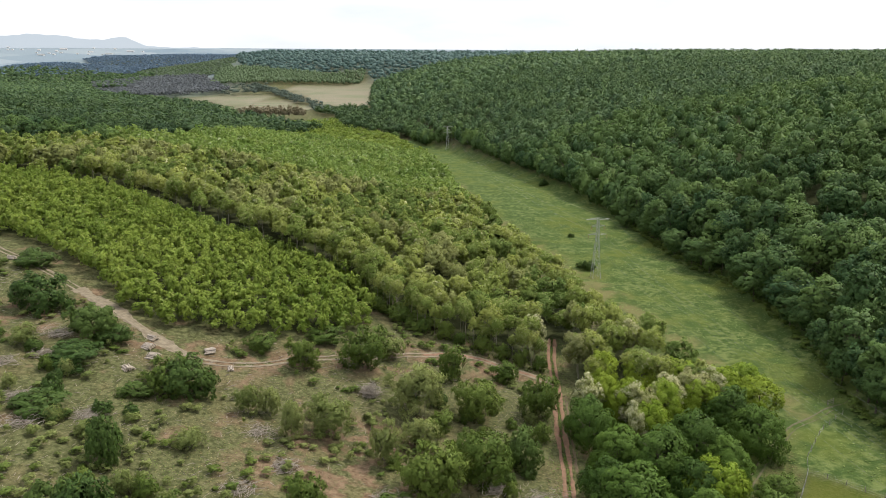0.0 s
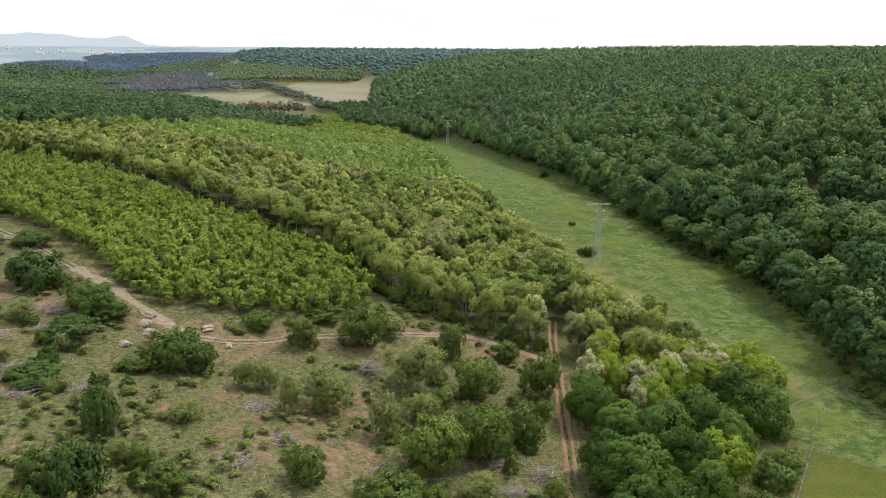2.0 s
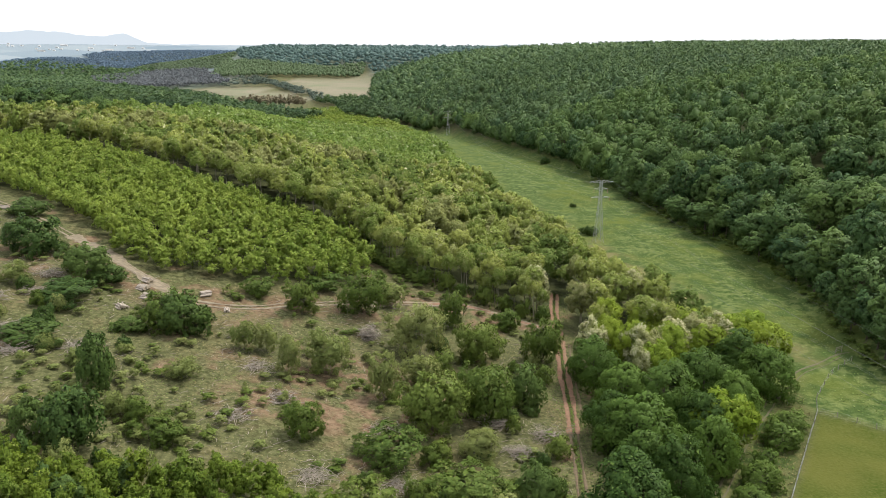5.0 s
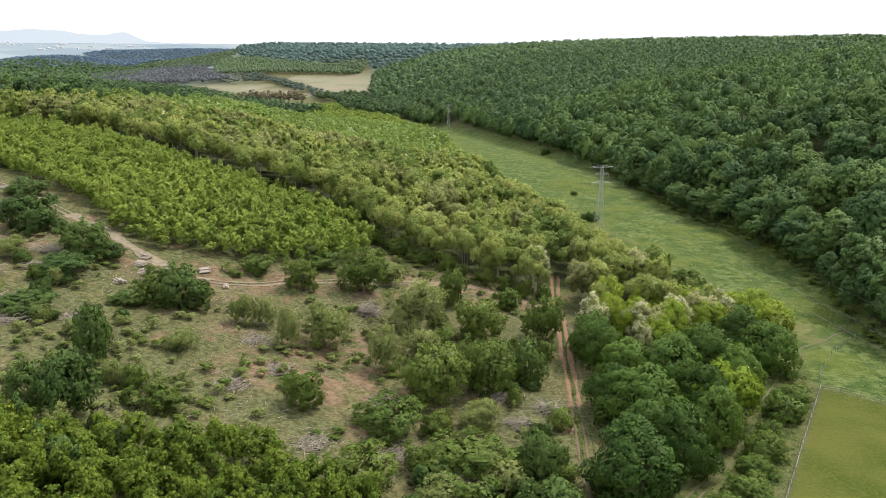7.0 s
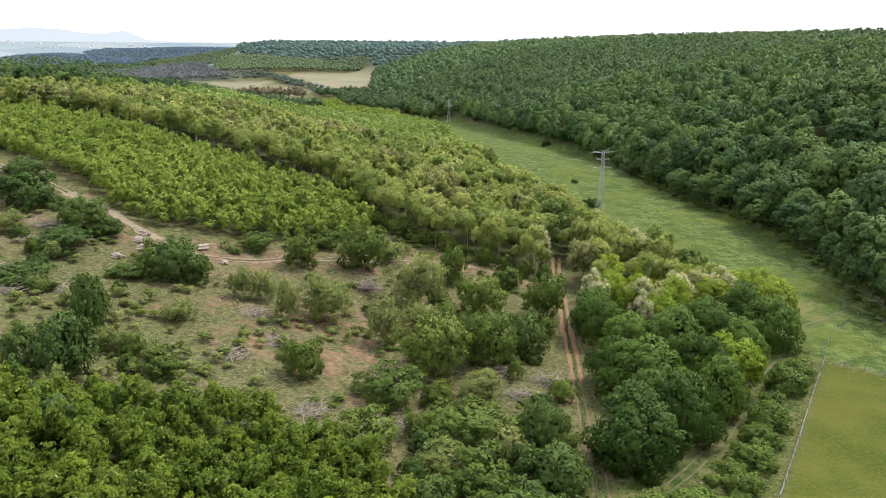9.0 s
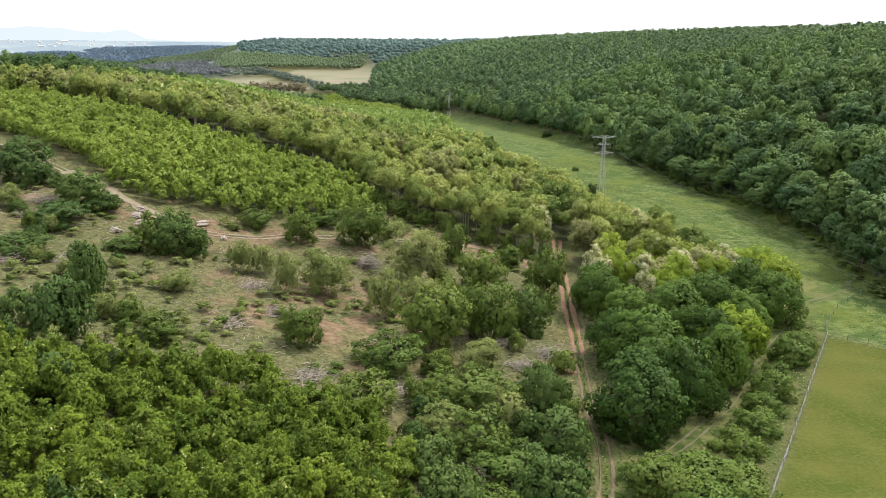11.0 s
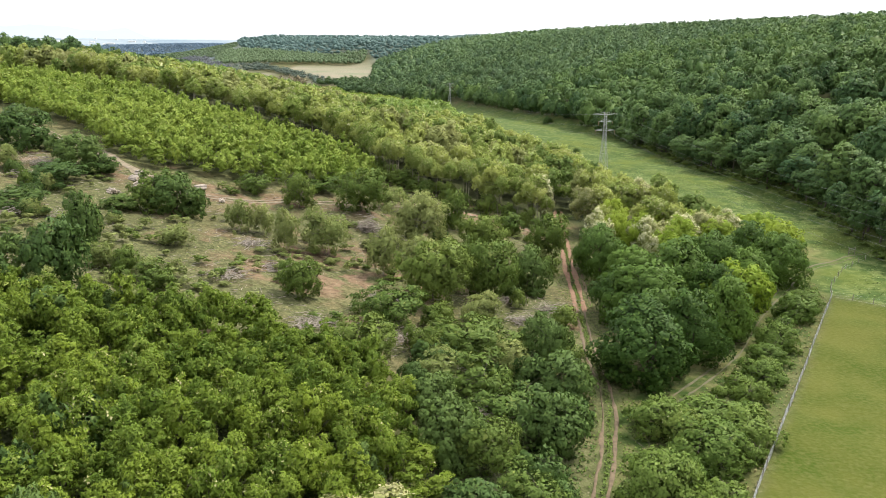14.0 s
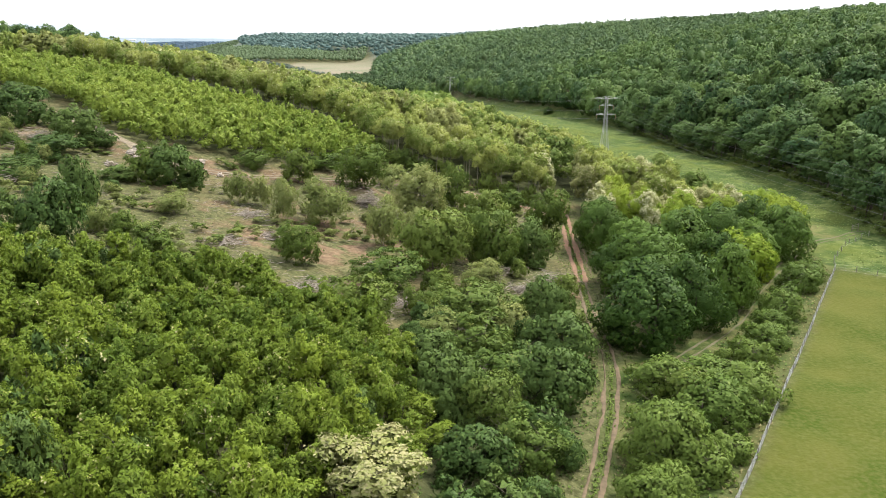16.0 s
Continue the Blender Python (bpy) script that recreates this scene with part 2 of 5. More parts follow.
def land(x, y):
    """Height of the ground at x, y (arrays or numbers)."""
    x, y = np.asarray(x, float), np.asarray(y, float)
    z = np.interp(y, FLOOR_Y, FLOOR_Z)
    right = np.maximum(x - np.interp(y, EDGE_Y, EDGE_X), 0)
    rise = (72.5 - z) * (1 - np.exp(-right / 162)) * (1 - 0.85 * smooth(1900, 2600, y))
    left = np.maximum(np.interp(y, FOOT_Y, FOOT_X) - x, 0)
    rise = rise + np.interp(y, LEFT_Y, LEFT_A) * (1 - np.exp(-(left / 130) ** 1.5))
    z = z + rise
    # out to the left the ridge runs down to a wide plain
    plain = smooth(0.20, 0.42, -x / np.maximum(y, 300)) * smooth(1100, 2300, y)
    z = z * (1 - plain) - 25 * plain
    z = z + 50 * np.exp(-((x + 1300) / 300) ** 2 - ((y - 2750) / 260) ** 2)
    z = z + 40 * np.exp(-((x + 1280) / 420) ** 2 - ((y - 3600) / 300) ** 2)
    # the far plain lifts to the horizon
    z = z + (75 - z) * smooth(3300, 4850, np.hypot(x, y))
    near = 1 - smooth(500, 900, y)
    z = z + near * (0.35 * np.sin(x * 0.11 + 1.3) * np.sin(y * 0.09) + 0.18 * np.sin(x * 0.31 + y * 0.23))
    return z


# ---- tools for meshes ----
def inside(poly, x, y):
    """Which of the points x, y lie in the polygon."""
    x, y = np.asarray(x, float), np.asarray(y, float)
    hit = np.zeros(x.shape, bool)
    n = len(poly)
    for i in range(n):
        (x0, y0), (x1, y1) = poly[i], poly[(i + 1) % n]
        if y0 == y1:
            continue
        hit ^= ((y0 > y) != (y1 > y)) & (x < (x1 - x0) * (y - y0) / (y1 - y0) + x0)
    return hit


def away(poly, x, y):
    """Distance from the points to the polygon's border."""
    best = np.full(np.shape(x), 1e9)
    n = len(poly)
    for i in range(n):
        a, b = np.array(poly[i], float), np.array(poly[(i + 1) % n], float)
        d = b - a
        s = np.clip(((x - a[0]) * d[0] + (y - a[1]) * d[1]) / max(d @ d, 1e-9), 0, 1)
        best = np.minimum(best, np.hypot(x - a[0] - s * d[0], y - a[1] - s * d[1]))
    return best


def line_gap(pts, x, y):
    """Distance from the points to an open line."""
    best = np.full(np.shape(x), 1e9)
    for (ax, ay), (bx, by) in zip(pts[:-1], pts[1:]):
        dx, dy = bx - ax, by - ay
        s = np.clip(((x - ax) * dx + (y - ay) * dy) / (dx * dx + dy * dy), 0, 1)
        best = np.minimum(best, np.hypot(x - ax - s * dx, y - ay - s * dy))
    return best


def scatter(poly, gap, rng, wobble=0.42):
    """Loose grid of places in a polygon."""
    xs, ys = [p[0] for p in poly], [p[1] for p in poly]
    gx, gy = np.meshgrid(np.arange(min(xs), max(xs), gap), np.arange(min(ys), max(ys), gap))
    gx = gx + (np.arange(gx.shape[0]) % 2)[:, None] * gap / 2
    gx = (gx + rng.uniform(-wobble, wobble, gx.shape) * gap).ravel()
    gy = (gy + rng.uniform(-wobble, wobble, gy.shape) * gap).ravel()
    keep = inside(poly, gx, gy)
    return gx[keep], gy[keep]


def along(pts, step):
    pts = np.array(pts, float)
    seg = np.concatenate([[0], np.cumsum(np.hypot(*np.diff(pts, axis=0).T))])
    s = np.arange(0, seg[-1] + 0.01, step)
    return np.stack([np.interp(s, seg, pts[:, 0]), np.interp(s, seg, pts[:, 1])], 1)


def mesh_of(name, verts, polys, mats, tint=None, mat_index=None, soft=False, facing=None):
    """A mesh from arrays: verts (n, 3) and polys, a list of (m, k) index arrays. facing: normals of its points, which round off foliage."""
    me = bpy.data.meshes.new(name)
    verts = np.asarray(verts, np.float32)
    me.vertices.add(len(verts))
    me.vertices.foreach_set("co", verts.ravel())
    loops = np.concatenate([p.ravel() for p in polys]).astype(np.int32)
    sizes = np.concatenate([np.full(len(p), p.shape[1]) for p in polys])
    me.loops.add(len(loops))
    me.loops.foreach_set("vertex_index", loops)
    me.polygons.add(len(sizes))
    me.polygons.foreach_set("loop_start", np.concatenate([[0], np.cumsum(sizes)[:-1]]).astype(np.int32))
    if mat_index is not None:
        me.polygons.foreach_set("material_index", np.asarray(mat_index, np.int32))
    for m in mats:
        me.materials.append(m)
    if tint is not None:
        me.attributes.new("tint", "FLOAT", "POINT").data.foreach_set("value", np.asarray(tint, np.float32))
    me.update(calc_edges=True)
    me.polygons.foreach_set("use_smooth", np.broadcast_to(soft, len(sizes)).copy())
    me.validate()
    if facing is not None:
        me.attributes.new("custom_normal", "FLOAT_VECTOR", "POINT").data.foreach_set("vector", np.asarray(facing, np.float32).ravel())
    return me


def part(name, data, parent, label=""):
    ob = new(name, data)
    ob.parent = parent
    return tagged(ob, label)


def tube(path, radii, sides=6, cap=True):
    """Verts and quads of a tapered tube along a path."""
    path = np.asarray(path, float)
    n = len(path)
    tang = np.gradient(path, axis=0)
    tang /= np.linalg.norm(tang, axis=1)[:, None] + 1e-9
    ref = np.where(np.abs(tang[:, 2:3]) > 0.9, [[1.0, 0, 0]], [[0, 0, 1.0]])
    u = np.cross(tang, ref)
    u /= np.linalg.norm(u, axis=1)[:, None]
    v = np.cross(tang, u)
    a = np.arange(sides) / sides * 2 * np.pi
    ring = np.cos(a)[None, :, None] * u[:, None] + np.sin(a)[None, :, None] * v[:, None]
    verts = (path[:, None] + ring * np.asarray(radii, float)[:, None, None]).reshape(-1, 3)
    i, j = np.meshgrid(np.arange(n - 1), np.arange(sides), indexing="ij")
    k = (j + 1) % sides
    quads = np.stack([i * sides + j, i * sides + k, (i + 1) * sides + k, (i + 1) * sides + j], -1).reshape(-1, 4)
    return verts, quads


def joined(pieces):
    """Several (verts, quads) in one."""
    vs, qs, at = [], [], 0
    for v, q in pieces:
        vs.append(v)
        qs.append(q + at)
        at += len(v)
    return np.concatenate(vs), np.concatenate(qs)


def unit(v):
    return v / (np.linalg.norm(v, axis=-1, keepdims=True) + 1e-9)


def ball(subdiv):
    bm = bmesh.new()
    bmesh.ops.create_icosphere(bm, subdivisions=subdiv, radius=1)
    v = np.array([p.co[:] for p in bm.verts])
    f = np.array([[p.index for p in face.verts] for face in bm.faces])
    bm.free()
    return v, f


BALLS = [None, ball(1), ball(2)]


def lobes_of(rng, w, h, base, count, spread=0.58, low=False):
    """Centres and radii of the rounded masses that make up a crown, set evenly round it."""
    mid, half = (base + h) / 2, (h - base) / 2
    k = (np.arange(count) + 0.5) / count
    up = 1.0 - (1.7 if low else 1.45) * k
    a = np.arange(count) * 2.39996 + rng.uniform(0, 6.28)
    side = np.sqrt(np.maximum(1 - up ** 2, 0))
    d = unit(np.stack([np.cos(a) * side, np.sin(a) * side, up], 1) + 0.26 * rng.normal(size=(count, 3)))
    r = rng.uniform(0.55, 1.12, (count, 1)) * spread
    c = d * r * [w / 2, w / 2, half] + [0, 0, mid]
    rad = rng.uniform(0.72, 1.25, count) * min(w / 2, half) * (1.02 - spread * 0.85)
    return c, rad


def tufts_of(rng, lobes, sub, lift, ragged):
    """Small leafy masses over the outer side of the lobes; those buried in another lobe are left out."""
    c, rad = lobes
    mid, n = c.mean(0), len(rad)
    i = np.repeat(np.arange(n), sub)
    d = unit(rng.normal(size=(n * sub, 3)) + 0.8 * unit(c[i] - mid) + [0, 0, lift])
    tc = c[i] + d * (rad[i] * rng.uniform(0.74, 0.92 + ragged * 0.6, n * sub))[:, None]
    tr = rad[i] * rng.uniform(0.24, 0.46, n * sub)
    gap = np.linalg.norm(tc[:, None] - c[None], axis=2) / rad[None]
    gap[np.arange(len(i)), i] = 9.0
    keep = gap.min(1) > 0.72
    return tc[keep], tr[keep]


def leaves(rng, lobes, tufts, count, size, lift=0.3, droop=0.0, ragged=0.15, slim=0.6, loose=0.36):
    """Leaf sprays domed over the tufts, with open gaps between them: verts of triangles, and the way each point faces."""
    c, rad = lobes
    tc, tr = tufts
    mid = c.mean(0)
    share = np.sum(tr ** 2) / (np.sum(tr ** 2) + 0.35 * np.sum(rad ** 2))
    on_tuft = rng.uniform(size=count * 2) < share
    i = rng.choice(len(tr), count * 2, p=tr ** 2 / np.sum(tr ** 2))
    j = rng.choice(len(rad), count * 2, p=rad ** 2 / np.sum(rad ** 2))
    cen = np.where(on_tuft[:, None], tc[i], c[j])
    r = np.where(on_tuft, tr[i], rad[j] * 0.93)
    d = unit(rng.normal(size=(count * 2, 3)) + 0.75 * unit(cen - mid) + [0, 0, lift + 0.25])
    p = cen + d * (r * (1 + ragged * 0.5 * rng.normal(size=count * 2)))[:, None]
    deep = (np.linalg.norm(p[:, None] - c[None], axis=2) / rad[None]).min(1)
    pick = np.where(deep > 0.82)[0][:count]
    p, d = p[pick], d[pick]
    n = len(p)
    nrm = unit(d + loose * rng.normal(size=(n, 3)) + [0, 0, 0.15])
    out = unit(d * [1, 1, 0.3]) + 0.8 * rng.normal(size=(n, 3)) - [0, 0, droop]
    u = unit(out - nrm * np.sum(out * nrm, 1)[:, None])
    v = np.cross(nrm, u)
    a = (size * rng.uniform(0.55, 1.45, n))[:, None]
    b = a * slim * rng.uniform(0.8, 1.25, (n, 1))
    sag = nrm * a * 0.22
    facing = unit(0.5 * d + 0.7 * unit((p - mid) * [1, 1, 0.8]) + 0.22 * nrm + 0.13 * rng.normal(size=(n, 3)))
    return np.stack([p - u * a * 0.7 - v * b + sag, p + u * a - sag, p - u * a * 0.7 + v * b - sag], 1).reshape(-1, 3), np.repeat(facing, 3, 0)


def core_of(rng, lobes, tufts, fineness, fill):
    """The close leaf mass of a far crown, rounded over its lobes and tufts: verts and triangles."""
    v, f = BALLS[fineness]
    v = unit(v + rng.normal(size=v.shape) * 0.3 / 2 ** fineness)
    c, rad = np.concatenate([lobes[0], tufts[0]]), np.concatenate([lobes[1], tufts[1]])
    mid = lobes[0].mean(0)
    k = c - mid
    along_d = v @ k.T
    under = rad[None] ** 2 - np.sum(k ** 2, 1)[None] + along_d ** 2
    reach = np.where(under > 0, along_d + np.sqrt(np.maximum(under, 0)), 0).max(1)
    reach = np.maximum(reach, 0.45 * np.median(reach))
    return mid + v * (reach * fill)[:, None], f, unit(v * [1, 1, 0.8] + [0, 0, 0.1])


def crown_of(rng, w, h, base, lobes, count, size, fine, fill, lift, droop, ragged, slim, loose, sub, spread):
    lb = lobes_of(rng, w, h, base, lobes, spread, low=base < 1.0)
    tf = tufts_of(rng, lb, sub, lift, ragged)
    v, face = leaves(rng, lb, tf, count, size, lift, droop, ragged, slim, loose)
    f = np.arange(len(v)).reshape(-1, 3)
    if fine:
        cv, cf, cn = core_of(rng, lb, tf, fine, fill)
        v, f = joined([(v, f), (cv, cf)])
        face = np.concatenate([face, cn])
    else:
        # shaded leaves inside, so that one cannot look through
        mid = lb[0].mean(0)
        inner, cn = leaves(rng, (mid + (lb[0] - mid) * fill, lb[1] * fill), (mid + (tf[0] - mid) * fill, tf[1] * fill), count // 5, size * 1.9, lift, 0.0, 0.5, 0.7, 0.6)
        v, f = joined([(v, f), (inner, np.arange(len(inner)).reshape(-1, 3))])
        face = np.concatenate([face, cn])
    return v, f, face, lb, tf


def limbs_of(rng, w, h, base, thick, stems=1, boughs=5):
    """Stems and boughs under a crown."""
    out = []
    for s in range(stems):
        lean = rng.normal(size=2) * (0.03 if stems == 1 else 0.16) * h
        foot = rng.normal(size=2) * (0.0 if stems == 1 else 0.05 * w)
        k = np.linspace(0, 1, 6)
        top = base + (h - base) * 0.7
        bend = rng.normal(size=2) * 0.02 * h
        path = np.stack([foot[0] + lean[0] * k + bend[0] * np.sin(k * 3.1), foot[1] + lean[1] * k + bend[1] * np.sin(k * 3.1), -0.4 + (top + 0.4) * k], 1)
        out.append(tube(path, thick / (stems ** 0.5) * (1.15 - 0.9 * k)))
        for b in range(boughs):
            at = path[0] + (path[-1] - path[0]) * rng.uniform(0.45, 0.95)
            ang = rng.uniform(0, 6.28)
            reach = w * rng.uniform(0.18, 0.36)
            end = at + np.array([math.cos(ang) * reach, math.sin(ang) * reach, rng.uniform(0.3, 0.9) * reach])
            out.append(tube([at, (at + end) / 2 + [0, 0, reach * 0.08], end], [thick * 0.4, thick * 0.25, thick * 0.08], 4))
    return joined(out)


class Kind:
    """One kind of tree or shrub: a few grown forms, each a thing with stem and crown, set again and again."""

    def __init__(self, name, label, category, group, forms):
        self.name, self.label, self.category, self.group = name, label, category, group
        self.forms, self.first = forms, {}

    def put(self, x, y, w, h, turn, form=None, label="", sink=0.1):
        if form is None:
            form = min(range(len(self.forms)), key=lambda i: abs(math.log(self.forms[i]["w"] / max(w, 0.9 * h))) + 0.3 * ((i * 7 + int(turn)) % 3))
        f = self.forms[form]
        m = Matrix.LocRotScale((x, y, float(land(x, y)) - sink), Euler((0, 0, radians(turn))), (w / f["w"], w / f["w"], h / f["h"]))
        if form not in self.first:
            root = new(self.name)
            root.empty_display_size = 0.5
            tagged(root, self.label, self.category, self.group)
            for pname, data, plabel in f["parts"]:
                part(pname, data, root, plabel)
            root.matrix_basis = m
            self.first[form] = root
        else:
            old = self.first[form]
            root = copy_thing(old, m @ Matrix.Diagonal((*[1 / s for s in old.scale], 1)))
        if label:
            root["label"] = label
        return root


def grown(rng, w, h, base, lobes, count, size, key, bark, thick, stems=1, boughs=5, fine=0, fill=0.88, lift=0.3, droop=0.0, ragged=0.2, slim=0.55, bloom=0, bloom_mat=None, spread=0.6, loose=0.26, sub=6):
    """The parts of one tree or shrub."""
    v, f, face, lb, tf = crown_of(rng, w, h, base, lobes, count, size, fine, fill, lift, droop, ragged, slim, loose, sub, spread)
    tv, tq = limbs_of(rng, w, h, max(base, 0.3), thick, stems, boughs)
    parts = [("trunk", mesh_of("stem", tv, [tq], [bark], soft=True), ""), ("crown", mesh_of("crown", v, [f], [leaf[key]], soft=True, facing=face), "")]
    if bloom:
        bv, bn = leaves(rng, lb, tf, bloom, 0.125, 0.6, 0.6, ragged + 0.25, 0.7, 0.6)
        parts.append(("blossom", mesh_of("blossom", bv, [np.arange(len(bv)).reshape(-1, 3)], [bloom_mat or blossom], soft=True, facing=bn), "cream-white hanging flower clusters"))
    return {"w": w, "h": h, "parts": parts}


def canopy_form(rng, w, h, base, lobes, count, size, fine=2, fill=0.88, lift=0.4, droop=0.0, ragged=0.2, slim=0.6, loose=0.24, sub=5, spread=0.6):
    v, f, face, lb, tf = crown_of(rng, w, h, base, lobes, count, size, fine, fill, lift, droop, ragged, slim, loose, sub, spread)
    return w, h, v, f, face


def canopy(name, label, category, key, forms, x, y, w, h, rng):
    """Many crowns that nobody could count, in one mesh."""
    vs, ts, ns, tint, at = [], [], [], [], 0
    z = land(x, y)
    pick = rng.integers(0, len(forms), len(x))
    for i, (fw, fh, v, f, face) in enumerate(forms):
        k = np.where(pick == i)[0]
        if not len(k):
            continue
        a = rng.uniform(0, 6.28, len(k))
        s = (w[k] / fw)[:, None]
        vx = (v[None, :, 0] * np.cos(a)[:, None] - v[None, :, 1] * np.sin(a)[:, None]) * s + x[k][:, None]
        vy = (v[None, :, 0] * np.sin(a)[:, None] + v[None, :, 1] * np.cos(a)[:, None]) * s + y[k][:, None]
        vz = v[None, :, 2] * (h[k] / fh)[:, None] + z[k][:, None]
        vs.append(np.stack([vx, vy, vz], -1).reshape(-1, 3))
        ns.append(np.stack([face[None, :, 0] * np.cos(a)[:, None] - face[None, :, 1] * np.sin(a)[:, None], face[None, :, 0] * np.sin(a)[:, None] + face[None, :, 1] * np.cos(a)[:, None],
                            np.broadcast_to(face[None, :, 2], vx.shape)], -1).reshape(-1, 3))
        step = at + np.arange(len(k))[:, None, None] * len(v)
        ts.append((f[None] + step).reshape(-1, 3))
        patch = 0.5 + 0.25 * np.sin(x[k] * 0.071 + 1.7 * np.sin(y[k] * 0.031)) + 0.25 * np.sin(y[k] * 0.057 + 1.3 * np.sin(x[k] * 0.043))
        tint.append(np.repeat(0.62 * rng.uniform(0, 1, len(k)) + 0.38 * patch, len(v)))
        at += len(k) * len(v)
    me = mesh_of(name, np.concatenate(vs), [np.concatenate(ts)], [leaf_joined[key]], np.concatenate(tint), soft=True, facing=np.concatenate(ns))
    return tagged(new(name, me), label, category, kind="stuff")


# ---- plan: stands, meadow, pasture, tracks (metres) ----
MAIN_TRACK = [(36, 245), (33.6, 228), (32, 203), (30, 183), (29, 165), (27.6, 150), (25.6, 129), (25.6, 117), (24.6, 107), (21.5, 92.5), (15.7, 72.5), (9, 52), (4, 38)]
LOG_TRACK = [(-150, 250), (-132, 237), (-107, 219), (-89, 206), (-80, 198), (-73, 193), (-66, 189), (-60, 186.6), (-53, 187), (-42.6, 193), (-33, 199.5), (-13, 210), (0, 217), (12, 219), (22, 215.5), (28, 213), (32, 206)]
GROVE_PATH = [(30.5, 108.2), (34, 110.5), (39.5, 115.7), (51.4, 131), (63, 151), (72, 164), (79, 174), (89, 185), (95, 189.5), (106, 198), (116, 203), (130, 210)]
FENCE = [(83.5, 163.5), (70, 140.4), (56.7, 117.6), (40.7, 90.3), (31.6, 74.7), (14, 44.5)]
SIDE_FENCE = [(83.5, 163.5), (88, 161), (95, 154), (104, 146), (120, 132)]
ROAD_FENCE = [(83.5, 163.5), (86, 170), (91, 177), (96, 184), (103, 191), (109, 196)]
PASTURE = [(83.5, 163), (88, 160.5), (120, 131), (150, 100), (150, 0), (-8, 0), (14, 44), (31.8, 74.4), (56.9, 117.3)]
MEADOW = [(60, 145), (75, 158), (85, 165), (120, 132), (135, 150), (122, 200), (126, 300), (117, 344), (110, 442), (75, 562), (24, 800), (-14, 900), (-34, 965), (-42, 950), (-26, 830), (-12, 690), (2, 560), (16, 450), (32, 380), (44, 320), (60, 255), (74, 205), (70, 175)]
YOUNG_STAND = [(-100, 222), (-88, 207), (-78, 200), (-66, 201), (-54, 204), (-35, 209), (-21, 224), (-22, 240), (-31, 258), (-54, 273), (-92, 294), (-134, 329), (-172, 350), (-215, 356), (-215, 300), (-150, 254), (-132, 250), (-115, 236)]
LOCUST_STAND = [(-23, 250), (-14, 237), (-3, 229), (9, 226), (22, 221), (30, 219), (34, 228), (34, 214), (42, 203), (58, 196), (72, 196), (70, 214), (60, 248), (50, 278), (40, 318), (30, 380), (14, 450), (0, 560), (-14, 700), (-70, 800), (-150, 905), (-205, 900), (-175, 640), (-172, 505), (-214, 480), (-206, 420), (-250, 400), (-250, 362), (-205, 364), (-160, 344), (-126, 326), (-92, 297), (-55, 275), (-32, 259)]
FRONT_STAND = [(-75, 108), (-47, 108), (-38, 110.5), (-29, 114), (-18, 110), (-9, 103), (-3.5, 92), (-3, 82), (-6, 72), (-10, 62), (-12, 50), (-60, 45), (-80, 70)]
RIGHT_WOOD = [(112, 150), (113, 200), (117, 236), (119, 274), (118, 306), (108, 344), (101, 420), (84, 511), (58, 637), (16, 850), (-20, 890), (-52, 1000), (-100, 1200), (-125, 1400), (-150, 1790), (2500, 1790), (2500, 200), (400, 100), (200, 60)]
LEFT_WOOD = [(-176, 512), (-178, 640), (-208, 905), (-150, 1000), (-250, 1150), (-420, 1420), (-700, 1500), (-900, 1300), (-700, 700), (-330, 410), (-256, 404), (-212, 426), (-220, 484)]
FAR_WOOD = [(-150, 1795), (-185, 1970), (-440, 2100), (-560, 2260), (-640, 2560), (-760, 2900), (400, 3000), (2300, 2900), (2300, 1780)]
BROWN_WOOD = [(-1030, 2380), (-923, 2500), (-609, 2081), (-450, 1720), (-500, 1600), (-583, 1530), (-700, 1650)]
GREEN_HILL = [(-560, 2120), (-640, 2560), (-770, 2900), (-1000, 2950), (-1050, 2700), (-800, 2300)]
PINE_HILL = [(-1750, 2600), (-1250, 2480), (-1000, 2640), (-980, 2850), (-1400, 3000), (-1750, 2900)]
PINE_RIDGE = [(-1560, 3560), (-1420, 3340), (-1180, 3240), (-930, 3330), (-900, 3750), (-1560, 3800)]
PLAIN_WOOD = [(-1500, 2640), (-1060, 2620), (-900, 2560), (-720, 1680), (-600, 1550), (-900, 1300), (-1500, 1900)]
CROPS = [[(-250, 1330), (-222, 1420), (-262, 1480), (-352, 1600), (-490, 1660), (-530, 1640), (-350, 1400)], [(-124, 1400), (-150, 1800), (-345, 1815), (-285, 1600), (-205, 1420), (-170, 1400)], [(-940, 2140), (-850, 1960), (-775, 1800), (-735, 1900), (-725, 1950), (-900, 2230)]]


# ---- the ground: one sheet to the horizon ----
def graded(fine0, fine1, step, low, high, grow=1.09):
    mid = list(np.arange(fine0, fine1 + step / 2, step))
    up, s = [], step
    while (up[-1] if up else mid[-1]) < high:
        s *= grow
        up.append((up[-1] if up else mid[-1]) + s)
    down, s = [], step
    while (down[-1] if down else mid[0]) > low:
        s *= grow
        down.append((down[-1] if down else mid[0]) - s)
    return np.array(down[::-1] + mid + up)


